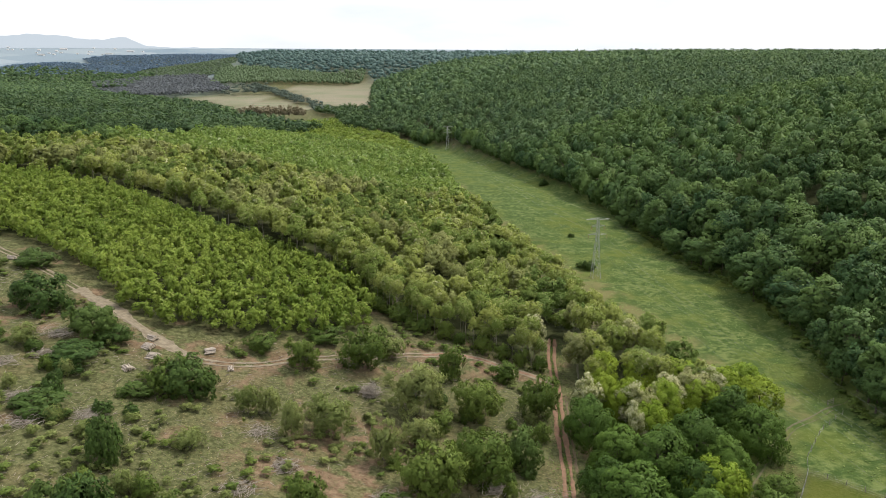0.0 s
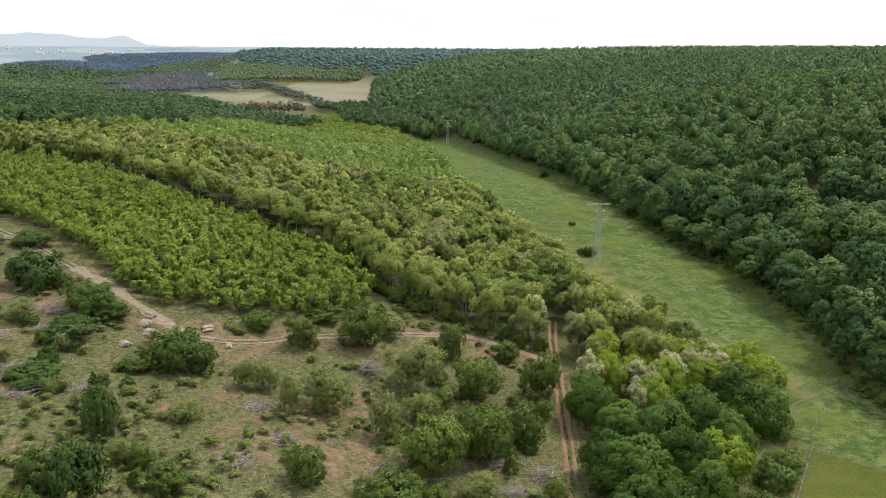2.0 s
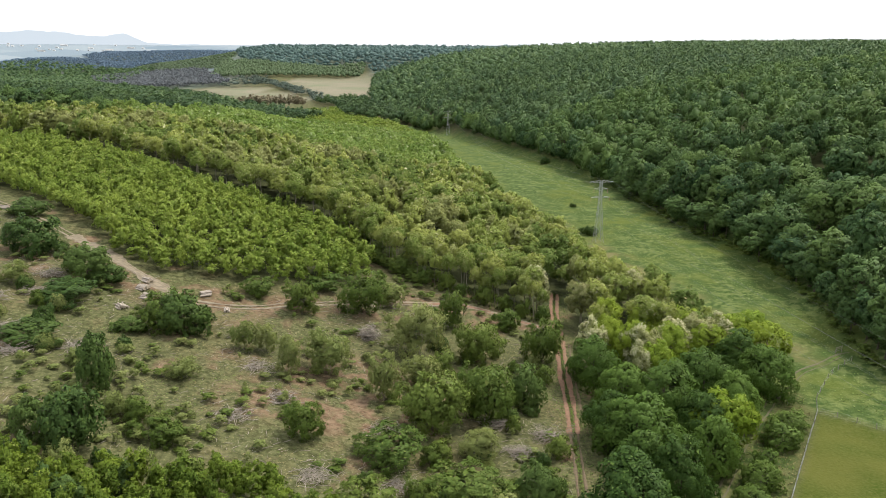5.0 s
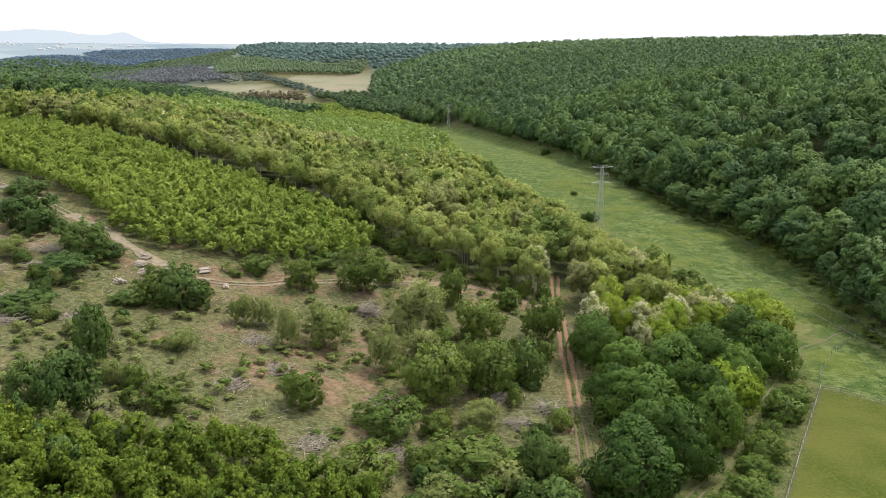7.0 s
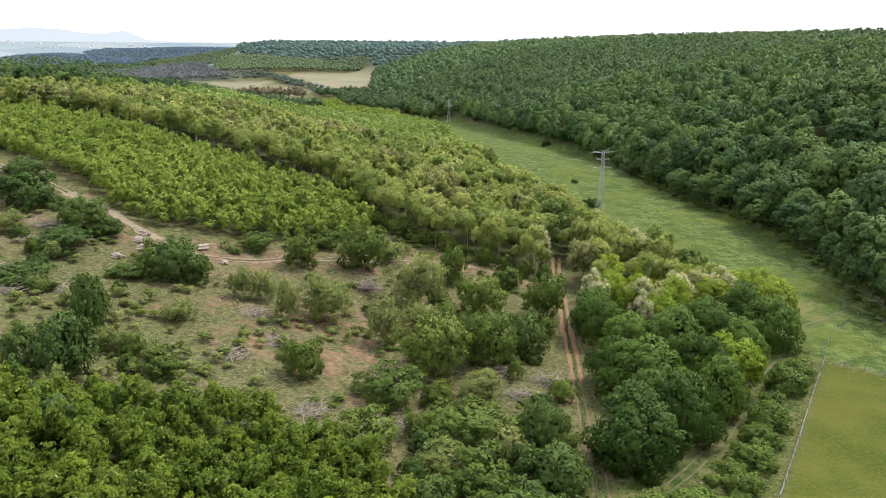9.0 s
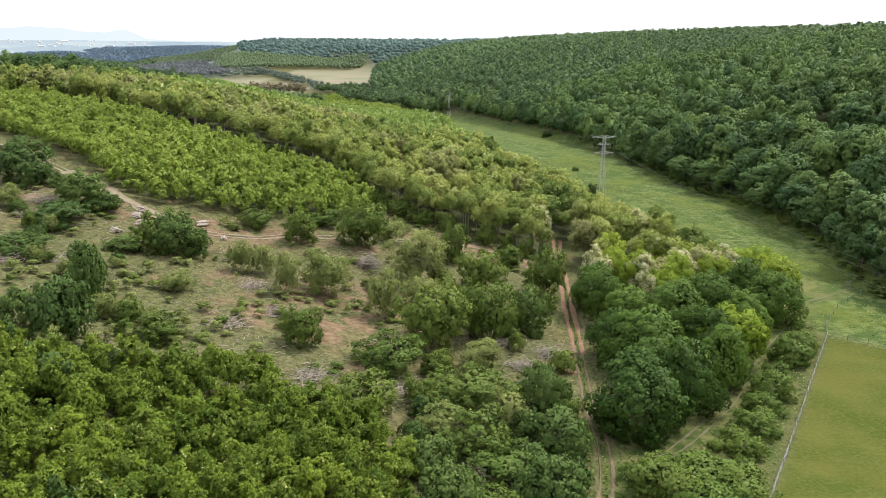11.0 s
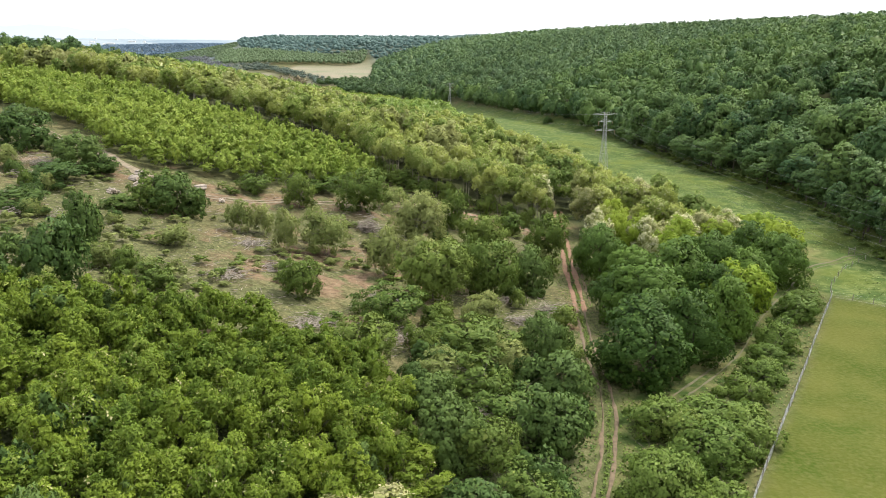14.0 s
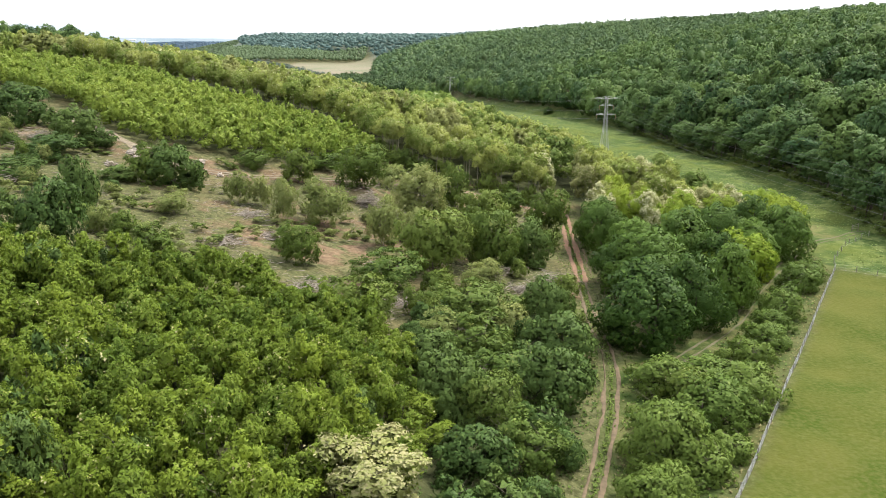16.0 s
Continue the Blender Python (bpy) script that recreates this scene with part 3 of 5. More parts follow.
def build_ground():
    gx = graded(-140, 130, 1.8, -4700, 4700, 1.13)
    gy = graded(45, 330, 1.8, -900, 4850, 1.075)
    x, y = np.meshgrid(gx, gy)
    x, y = x.ravel(), y.ravel()
    z = land(x, y)
    ruts = np.minimum(line_gap(MAIN_TRACK, x, y), line_gap(LOG_TRACK, x, y))
    z = z - 0.12 * (1 - smooth(1.0, 2.6, ruts))
    n, k = len(gx), len(gy)
    i, j = np.meshgrid(np.arange(k - 1), np.arange(n - 1), indexing="ij")
    quads = np.stack([i * n + j, i * n + j + 1, (i + 1) * n + j + 1, (i + 1) * n + j], -1).reshape(-1, 4)
    me = mesh_of("ground", np.stack([x, y, z], 1), [quads], [ground_cover], soft=True)

    def zone(key, polys, soft, shift=0.0):
        v = np.zeros(len(x))
        for p in polys:
            d = away(p, x, y) * np.where(inside(p, x, y), 1, -1)
            v = np.maximum(v, smooth(-soft + shift, soft + shift, d))
        return me.attributes.new(key, "FLOAT", "POINT").data.foreach_set("value", v.astype(np.float32))

    grass_strip = [(20, 40), (30, 74), (56, 118), (83, 164), (84, 176), (60, 152), (38, 118), (26, 112), (18, 80)]
    zone("rough", [grass_strip], 2.0)
    zone("meadow", [MEADOW, grass_strip, [(-110, 1000), (-120, 1100), (-150, 1200), (-270, 1190), (-250, 1085)]], 2.0)
    zone("worn", [[(44, 330), (34, 380), (18, 450), (4, 560), (14, 560), (28, 450), (46, 385), (62, 330), (76, 270), (92, 215), (100, 195), (84, 178), (76, 205), (62, 255)]], 5.0)
    zone("turf", [PASTURE], 0.7)
    zone("bare", [[(-44, 140), (-30, 134), (-6, 138), (4, 152), (2, 170), (-18, 176), (-36, 166)], [(8, 206), (26, 200), (30, 214), (12, 222), (-6, 222), (-30, 206), (-60, 192), (-72, 196), (-84, 200), (-84, 186), (-60, 178), (-36, 188)], [(-136, 190), (-110, 176), (-90, 190), (-110, 206)]], 6.0)
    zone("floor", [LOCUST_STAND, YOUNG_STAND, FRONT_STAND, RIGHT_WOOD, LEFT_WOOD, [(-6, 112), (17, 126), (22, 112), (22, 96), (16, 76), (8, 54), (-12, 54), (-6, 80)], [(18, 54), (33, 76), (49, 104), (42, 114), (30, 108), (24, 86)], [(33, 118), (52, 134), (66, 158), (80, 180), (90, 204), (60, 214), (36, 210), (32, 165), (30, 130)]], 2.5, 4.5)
    zone("crop", CROPS, 8.0)
    zone("hazed_floor", [FAR_WOOD, BROWN_WOOD, PINE_HILL, PINE_RIDGE, PLAIN_WOOD, GREEN_HILL], 12.0)
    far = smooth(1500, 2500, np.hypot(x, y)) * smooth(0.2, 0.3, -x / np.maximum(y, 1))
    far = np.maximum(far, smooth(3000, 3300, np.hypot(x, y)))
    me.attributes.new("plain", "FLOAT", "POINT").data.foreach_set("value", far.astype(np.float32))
    return tagged(new("ground", me), "grassy valley ground with dry clearing, meadow and pasture", "ground", kind="structure")


build_ground()


def strip(name, label, pts, offset, width, mat, rng, lift=0.05, start=0.0, stop=1.0, category="track"):
    """A worn strip of soil along a line, with uneven edges."""
    pts = np.array(pts, float)
    seg = np.concatenate([[0], np.cumsum(np.hypot(*np.diff(pts, axis=0).T))])
    s = np.arange(seg[-1] * start, seg[-1] * stop, 0.8)
    cx, cy = np.interp(s, seg, pts[:, 0]), np.interp(s, seg, pts[:, 1])
    for _ in range(6):
        cx[1:-1], cy[1:-1] = (cx[:-2] + 2 * cx[1:-1] + cx[2:]) / 4, (cy[:-2] + 2 * cy[1:-1] + cy[2:]) / 4
    tx, ty = np.gradient(cx), np.gradient(cy)
    ln = np.hypot(tx, ty)
    nx, ny = ty / ln, -tx / ln
    wob = np.convolve(rng.normal(size=len(s) + 8), np.ones(9) / 9, "valid")[:len(s)]
    fade = np.convolve(rng.normal(size=len(s) + 6), np.ones(7) / 7, "valid")[:len(s)]
    cols = []
    for k in (-0.5, -0.2, 0.2, 0.5):
        edge = rng.normal(size=len(s)) * width * 0.07 * (abs(k) > 0.4)
        o = offset + wob * 0.16 + k * width * np.clip(1 + 0.8 * fade, 0.25, 1.7) + edge
        px, py = cx + nx * o, cy + ny * o
        cols.append(np.stack([px, py, land(px, py) - 0.12 + lift - (0.0 if abs(k) < 0.4 else 0.06)], 1))
    v = np.stack(cols, 1).reshape(-1, 3)
    i, j = np.meshgrid(np.arange(len(s) - 1), np.arange(3), indexing="ij")
    q = np.stack([i * 4 + j, i * 4 + j + 1, (i + 1) * 4 + j + 1, (i + 1) * 4 + j], -1).reshape(-1, 4)
    return tagged(new(name, mesh_of(name, v, [q], [mat], soft=True)), label, category, kind="structure")


track_rng = np.random.default_rng(5)
for n, (off, wide) in enumerate(((-0.85, 0.90), (0.85, 0.95))):
    strip(f"dirt_track_{n + 1}", "reddish bare wheel rut where the dirt track leaves the stand", MAIN_TRACK, off, wide, red_soil, track_rng, 0.17, 0.0, 0.44)
    strip(f"dirt_track_{n + 4}", "narrow brown wheel rut of a dirt track beside the grove", MAIN_TRACK, off, wide * 0.5, rut_soil, track_rng, 0.165, 0.43, 1.0)
strip("dirt_track_6", "reddish churned soil where the logging track joins", LOG_TRACK, 0.0, 2.0, red_soil, track_rng, 0.16, 0.80, 1.0)
strip("dirt_track_3", "short side rut of bare reddish soil", MAIN_TRACK, -2.4, 0.6, rut_soil, track_rng, 0.16, 0.2, 0.42)
strip("logging_track_1", "pale worn soil wheel rut across the clearing", LOG_TRACK, -0.88, 0.72, log_soil, track_rng, 0.18)
strip("logging_track_2", "pale worn soil wheel rut across the clearing", LOG_TRACK, 0.88, 0.72, log_soil, track_rng, 0.18)
strip("logging_track_3", "wide churned patch of pale soil beside the log piles", LOG_TRACK, 0.0, 3.4, log_soil, track_rng, 0.14, 0.27, 0.50)
strip("grass_path_1", "worn grassy path round the grove to the meadow", GROVE_PATH, -0.8, 0.42, path_soil, track_rng, 0.18)
strip("grass_path_2", "worn grassy path round the grove to the meadow", GROVE_PATH, 0.8, 0.36, path_soil, track_rng, 0.18, 0.0, 0.8)

# ---- woods and stands ----
rng = np.random.default_rng(11)
oak_forms = [canopy_form(rng, 10, 17, 1.5, 9, 1100, 0.46, fine=0, fill=0.76, sub=6) for _ in range(8)]
mid_forms = [canopy_form(rng, 10, 17, 2.0, 8, 360, 0.62, fine=1, fill=0.72, sub=5, ragged=0.1) for _ in range(8)]
hill_forms = [canopy_form(rng, 10, 17, 2.0, 7, 110, 0.95, fine=1, fill=0.66, sub=3, ragged=0.1) for _ in range(8)]
far_forms = [canopy_form(rng, 14, 17, 2.0, 6, 40, 1.5, fine=1, fill=0.9, sub=2, ragged=0.1) for _ in range(7)]
carpet_forms = [canopy_form(rng, 14, 17, 3.5, 6, 10, 2.2, fine=1, fill=0.94, sub=3, ragged=0.2) for _ in range(6)]
thin_forms = [canopy_form(rng, 7, 13, 3.6, 9, 1300, 0.34, fine=0, fill=0.7, ragged=0.3, sub=7, slim=0.5) for _ in range(8)]
thin_mid_forms = [canopy_form(rng, 7, 13, 3.6, 8, 440, 0.54, fine=0, fill=0.7, ragged=0.28, sub=6) for _ in range(8)]
thin_far_forms = [canopy_form(rng, 7, 13, 4.0, 8, 100, 0.9, fine=1, fill=0.6, ragged=0.25) for _ in range(6)]
spire_forms = [canopy_form(rng, 7, 17, 2.0, 6, 18, 2.0, fine=1, fill=0.9, sub=2) for _ in range(5)]
small_forms = [canopy_form(rng, 3.2, 6, 0.6, 7, 170, 0.3, fine=0, fill=0.65, ragged=0.4, lift=0.6) for _ in range(8)]
front_forms = [canopy_form(rng, 3.3, 6.5, 0.8, 11, 780, 0.2, fine=0, fill=0.65, ragged=0.5, loose=0.5, sub=8, lift=0.6, slim=0.5, spread=0.7) for _ in range(6)]

oak = Kind("oak_tree", "tall broad-crowned dark green oak at the wood's edge", "tree", "oaks along the meadow's edge",
           [grown(rng, 10, 17, 0.9, 12, 2500, 0.34, "oak", dark_bark, 0.26, fine=0, fill=0.74, ragged=0.18, sub=8) for _ in range(6)])
locust = Kind("locust_tree", "slender pale-stemmed locust tree with airy yellow-green crown", "tree", "locust trees at the stand's edge",
              [grown(rng, 6.0, 14, 6.8 if i % 2 else 4.2, 12, 1500, 0.25, "locust", pale_bark, 0.12, boughs=4, fine=0, fill=0.65, ragged=0.5, droop=0.3, sub=8, slim=0.5, bloom=220 * (i % 3)) for i in range(6)])
young = Kind("young_locust_tree", "young bright green locust tree in a dense stand", "tree", "young locust trees",
             [grown(rng, 3.3, 6.5, 0.8, 12, 1200, 0.165, "front", dark_bark, 0.07, stems=2, boughs=3, fine=0, fill=0.65, ragged=0.5, sub=9, droop=0.2, lift=0.6, slim=0.45, spread=0.7, bloom=(60 if i in (2, 5) else 0), loose=0.5) for i in range(7)])


def in_view(x, y):
    return np.abs(x) < 0.565 * y + 14


def wood(name, label, category, key, forms, poly, gap, w, h, y0=-1e9, y1=1e9, rng=rng):
    x, y = scatter(poly, gap, rng)
    k = in_view(x, y) & (y >= y0) & (y < y1)
    for field in CROPS:
        k &= ~inside(field, x, y)
    x, y = x[k], y[k]
    return canopy(name, label, category, key, forms, x, y, rng.uniform(*w, len(x)), rng.uniform(*h, len(x)), rng)


# the wooded hill to the right
x, y = scatter(RIGHT_WOOD, 10.8, rng)
seen = in_view(x, y) & (y < 640)
x, y = x[seen], y[seen]
near = (y < 430) & (away(RIGHT_WOOD, x, y) < 34)
for a, b in zip(x[near], y[near]):
    s = rng.uniform(0.82, 1.18)
    oak.put(a, b, 12.6 * s, 21.5 * s * rng.uniform(0.88, 1.08), rng.uniform(0, 360), int(rng.integers(0, 6)))
fx, fy = x[~near], y[~near]
for name, forms, sel in (("oak_wood", oak_forms, fy < 420), ("slope_wood", mid_forms, fy >= 420)):
    n = int(np.sum(sel))
    canopy(name, "dense dark green oak wood over the hillside", "woodland", "oak", forms, fx[sel], fy[sel], rng.uniform(9.4, 12.8, n), rng.uniform(17.5, 23, n), rng)
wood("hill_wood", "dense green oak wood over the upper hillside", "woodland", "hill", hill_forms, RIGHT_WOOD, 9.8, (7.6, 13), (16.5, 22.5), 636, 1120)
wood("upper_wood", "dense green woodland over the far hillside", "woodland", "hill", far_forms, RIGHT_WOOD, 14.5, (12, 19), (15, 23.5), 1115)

# the wood's edge, leafy to the ground
EDGE = [(113, 152), (114, 200), (118, 236), (120, 274), (118.5, 306), (108.5, 344), (101.5, 420), (84.5, 511), (58, 637)]
ex, ey = along(EDGE, 6.4).T
for a, b in zip(ex[ey < 430], ey[ey < 430]):
    s = rng.uniform(0.6, 1.05)
    oak.put(a + rng.normal() * 1.2, b + rng.normal(), 10.5 * s, 15.5 * s, rng.uniform(0, 360), int(rng.integers(0, 6)))
low_forms = [canopy_form(rng, 9, 14, 0.2, 12, 420, 0.85, fine=2, fill=0.84) for _ in range(4)]
ex, ey = along(EDGE[6:] + [(16, 850), (-18, 888), (-50, 1000)], 6.0).T
canopy("wood_edge", "leafy edge of the oak wood along the meadow", "woodland", "oak", low_forms, ex + rng.normal(size=len(ex)) * 1.5, ey, rng.uniform(7, 11, len(ex)), rng.uniform(10, 19, len(ex)), rng)

for a, b, w, h in ((121, 262, 17, 16.5), (125, 243, 15, 15), (119, 248, 9, 8), (116, 283, 12, 12.5), (120, 296, 15, 16), (111, 330, 14, 15), (106, 352, 12, 13), (104, 385, 13, 15), (97, 410, 10, 10)):
    oak.put(a, b, w, h, a * 7 % 360, int(b) % 6, "broad green oak standing forward of the wood's edge")

# the dark wood over the left ridge
wood("ridge_wood", "dark oak wood on the ridge behind the locust stand", "woodland", "ridge_oak", mid_forms, LEFT_WOOD, 10.0, (9, 13.5), (12, 18), 0, 560)
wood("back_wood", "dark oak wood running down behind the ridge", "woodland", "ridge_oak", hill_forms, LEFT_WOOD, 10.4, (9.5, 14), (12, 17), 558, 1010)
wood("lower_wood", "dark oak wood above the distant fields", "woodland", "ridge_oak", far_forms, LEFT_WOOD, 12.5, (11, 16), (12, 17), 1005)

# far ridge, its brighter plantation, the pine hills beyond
wood("far_wood", "distant wooded ridge closing the valley", "woodland", "hazed_woods", carpet_forms, FAR_WOOD, 16, (13, 21), (8, 17), 0, 2650)
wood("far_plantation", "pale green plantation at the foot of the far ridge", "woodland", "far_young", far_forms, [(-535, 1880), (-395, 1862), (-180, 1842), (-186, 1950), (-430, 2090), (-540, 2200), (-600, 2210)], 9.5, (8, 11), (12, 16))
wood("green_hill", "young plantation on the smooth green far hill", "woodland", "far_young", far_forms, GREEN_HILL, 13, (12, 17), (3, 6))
wood("brown_wood", "bare-topped brownish pine wood beyond the ridge, greyed by painted haze", "woodland", "brown_wood", spire_forms, BROWN_WOOD, 10.5, (8, 11), (12, 17))
wood("pine_hill", "dark pine wood over a low distant hill, blue haze in its tone", "woodland", "hazed_pine", spire_forms, PINE_HILL, 12.5, (10, 14), (9, 14))
wood("pine_ridge", "dark pine wood along a distant ridge, blue haze in its tone", "woodland", "hazed_pine", spire_forms, PINE_RIDGE, 14.5, (12, 16), (9, 14))

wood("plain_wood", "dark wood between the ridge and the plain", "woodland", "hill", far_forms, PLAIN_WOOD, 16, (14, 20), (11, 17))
for i in range(24):
    a, b = -252 + (i % 12) * 5.8 + 2.4 * (i // 12), 436 + 11 * (i // 12) + 3 * math.sin(i * 2.3)
    top = 56.6 + 1.6 * math.sin(i * 2.9) - 4.0 * smooth(-215, -185, np.array(a))
    oak.put(a, b, 12.5 + 2.5 * math.sin(i * 1.7), float(top - land(a, b)), i * 71, i % 6, "tall dark oak standing above the locust stand")

# hedgerows and clumps round the distant fields
wood("field_clump", "dark tree clump before the distant fields", "woodland", "ridge_oak", hill_forms, [(-160, 1205), (-128, 1050), (-96, 990), (-60, 950), (-38, 960), (-60, 1130), (-100, 1300), (-135, 1340), (-205, 1300)], 10.5, (10, 14), (12, 19))
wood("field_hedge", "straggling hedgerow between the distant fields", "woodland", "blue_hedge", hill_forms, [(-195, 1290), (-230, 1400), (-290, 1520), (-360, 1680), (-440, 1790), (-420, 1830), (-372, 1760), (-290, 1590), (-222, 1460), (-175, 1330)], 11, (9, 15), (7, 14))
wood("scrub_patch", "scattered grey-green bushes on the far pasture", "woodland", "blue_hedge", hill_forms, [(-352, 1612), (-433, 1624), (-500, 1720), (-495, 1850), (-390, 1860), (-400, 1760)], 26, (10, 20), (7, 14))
wood("poplar_row", "row of thin brownish poplars beside the distant field", "woodland", "poplar", [canopy_form(rng, 5, 18, 2, 8, 70, 1.1, fine=0, ragged=0.5, slim=0.22) for _ in range(3)], [(-300, 1178), (-205, 1182), (-205, 1212), (-300, 1208)], 6.0, (4, 7), (16, 25))
for a, b, w, h in ((-70, 889, 9, 8), (-62, 905, 7, 6), (-44, 812, 9, 8), (-50, 822, 7, 6), (-26, 812, 10, 9), (-21, 824, 7, 6), (-35, 865, 10, 8), (-24, 918, 8, 7), (-55, 940, 12, 11)):
    oak.put(a, b, w, h, b % 360, int(-a) % 6, "dark bushy tree at the far end of the meadow")

# the locust stand, with a sunken gap through it
GAP_ROW = [(-260, 520), (-196, 470), (-118, 412), (-98, 385), (-76, 398)]
x, y = scatter(LOCUST_STAND, 6.4, rng)
open_gap = (line_gap(GAP_ROW, x, y) > 3.4) & (line_gap(MAIN_TRACK, x, y) > 3.2)
x, y = x[open_gap], y[open_gap]
front = (away(LOCUST_STAND, x, y) < 12) & (y < 345) & (x < 62) & (x > -150)
for a, b in zip(x[front], y[front]):
    s = rng.uniform(0.85, 1.2)
    locust.put(a, b, 6.0 * s, 13.0 * s, rng.uniform(0, 360), int(rng.integers(0, 6)))
ex, ey = along([(-44, 275), (-30, 261), (-23, 248), (-14, 236), (-3, 228), (9, 225), (22, 220), (29, 218)], 2.3).T
for a, b in zip(ex, ey):
    s = rng.uniform(0.7, 1.1)
    locust.put(a + rng.normal() * 1.0, b + abs(rng.normal()) * 1.6, 4.2 * s, 12.0 * s, rng.uniform(0, 360), 2 * int(rng.integers(0, 3)) + 1, "thin pale-stemmed locust pole at the stand's edge")
x, y = x[~front], y[~front]
k = y < 440
bx, by = x[k], y[k]
for name, forms, sel in (("locust_stand", thin_forms, by < 325), ("middle_locust_stand", thin_mid_forms, by >= 325)):
    mood = np.array([noise.noise((a * 0.03, b * 0.03, 4.2)) for a, b in zip(bx, by)]) + rng.normal(size=len(bx)) * 0.22
    for tint_name, key, text, pick in (("", "locust", "airy yellow-green locust stand on the valley side", (mood > -0.2) & (mood < 0.26)),
                                       ("flowering_", "cream_locust", "locusts in fading cream blossom within the stand", mood >= 0.26),
                                       ("green_", "green_locust", "fresh green locusts within the stand", mood <= -0.2)):
        n = int(np.sum(sel & pick))
        canopy(tint_name + name, text, "woodland", key, forms, bx[sel & pick], by[sel & pick], rng.uniform(5.4, 9.0, n), rng.uniform(9.0, 16.4, n), rng)
k = (y >= 440) & (rng.uniform(size=len(y)) < 0.85)
bx, by = x[k], y[k]
canopy("back_locust_stand", "yellow-green locust stand further down the valley", "woodland", "back_locust", thin_far_forms, bx, by, rng.uniform(5.6, 8.4, len(bx)), rng.uniform(10.8, 15.0, len(bx)), rng)
wood("low_growth", "low bright green locust growth at the far end of the stand", "woodland", "young", thin_far_forms, [(-14, 700), (-25, 830), (-62, 960), (-128, 1080), (-150, 1150), (-240, 1092), (-205, 900), (-70, 800)], 7.4, (6.5, 10), (5, 9))

# the young stand beyond the clearing, and the one in front of it
x, y = scatter(YOUNG_STAND, 3.0, rng)
canopy("young_stand", "dense bright green young locust stand", "woodland", "young", small_forms, x, y, rng.uniform(2.6, 4.4, len(x)), rng.uniform(3.6, 8.8, len(x)), rng)
x, y = scatter(FRONT_STAND, 2.4, rng)
seen = (y > 52) & (np.abs(x) < 0.60 * y + 5)
x, y = x[seen], y[seen]
near = (y < 88) & (np.abs(x) < 0.56 * y + 2)
for a, b in zip(x[near], y[near]):
    s = rng.uniform(0.72, 1.25)
    young.put(a, b, 3.0 * s, 6.0 * s * rng.uniform(0.7, 1.3), rng.uniform(0, 360), int(rng.integers(0, 7)))
for i in range(26):
    b = 58 + 50 * rng.uniform()
    a = np.interp(b, [58, 72, 82, 92, 103, 108], [-9, -6, -3, -3.5, -9, -14]) + rng.uniform(0.5, 5.0)
    young.put(a, b, rng.uniform(2.2, 3.6), rng.uniform(3.0, 5.6), rng.uniform(0, 360), i % 7, "young bright green locust tree straying from the stand")
bx, by = x[~near], y[~near]
canopy("front_stand", "dense bright green young locust stand before the clearing", "woodland", "front", front_forms, bx, by, rng.uniform(2.3, 3.7, len(bx)), rng.uniform(3.6, 8.2, len(bx)), rng)

# ---- trees of the grove, shrubs of the clearing ----
GROVE_DARK = [
    (32.7, 119.0, 14.5, 12.0), (36.0, 176.0, 11.5, 12.5), (39.3, 143.9, 14.5, 13.5), (42.9, 128.5, 10.3, 11.5),
    (51.0, 137.0, 9.4, 11.0), (75.0, 172.5, 11.6, 12.0), (35.6, 149.7, 10.8, 11.0), (47.4, 157.8, 13.0, 13.0),
    (63.4, 157.2, 10.2, 10.5), (59.2, 167.2, 12.0, 13.0), (40.9, 165.1, 11.9, 11.0), (73.4, 184.0, 11.8, 11.0),
    (36.5, 133.0, 10.0, 10.0), (53.0, 148.0, 10.0, 11.5),
]
GROVE_LIGHT = [
    (57.0, 147.9, 11.0, 12.5), (66.4, 192.0, 10.6, 11.6), (56.5, 186.9, 10.3, 12.2), (47.4, 188.1, 10.1, 12.6),
    (75.8, 199.4, 11.0, 11.5), (83.2, 193.3, 10.1, 10.3), (44.4, 204.1, 9.3, 12.6), (54.9, 203.0, 9.3, 12.6),
    (66.0, 206.1, 10.9, 11.0), (82.2, 204.9, 9.8, 10.5), (42.0, 190.0, 8.0, 12.0), (50.0, 176.0, 9.5, 12.5),
]
WHITE_TREES = [(37.0, 185.5, 6.8, 13.4), (47.5, 184.5, 6.5, 13.0), (50.5, 181.0, 5.5, 12.6), (46.0, 172.0, 5.0, 12.8), (58.0, 190.0, 8.5, 13.0), (66.5, 193.0, 8.0, 12.4), (72.0, 196.0, 6.5, 12.0), (28.0, 226.0, 6.5, 14.5), (40.0, 216.0, 7.5, 14.5), (56.0, 226.0, 8.0, 14.0), (-5.2, 62.0, 8.6, 8.2)]
DARK_SHRUBS = [
    (-105.3, 199.9, 12.1, 9.0), (-87.0, 188.6, 10.8, 8.3), (-86.0, 174.3, 11.3, 4.5), (-57.5, 169.4, 11.0, 8.7),
    (-67.9, 164.7, 6.0, 3.0), (-82.5, 150.8, 9.9, 4.2), (-63.4, 136.7, 6.1, 8.9), (-58.6, 115.6, 7.8, 9.4),
    (-64.7, 117.6, 7.0, 6.8), (-63.7, 107.9, 4.9, 6.2), (18.5, 164.4, 7.6, 8.5), (17.5, 123.3, 8.0, 8.3),
    (-81.0, 187.2, 6.7, 4.1), (-120.7, 228.4, 9.7, 4.2),
]
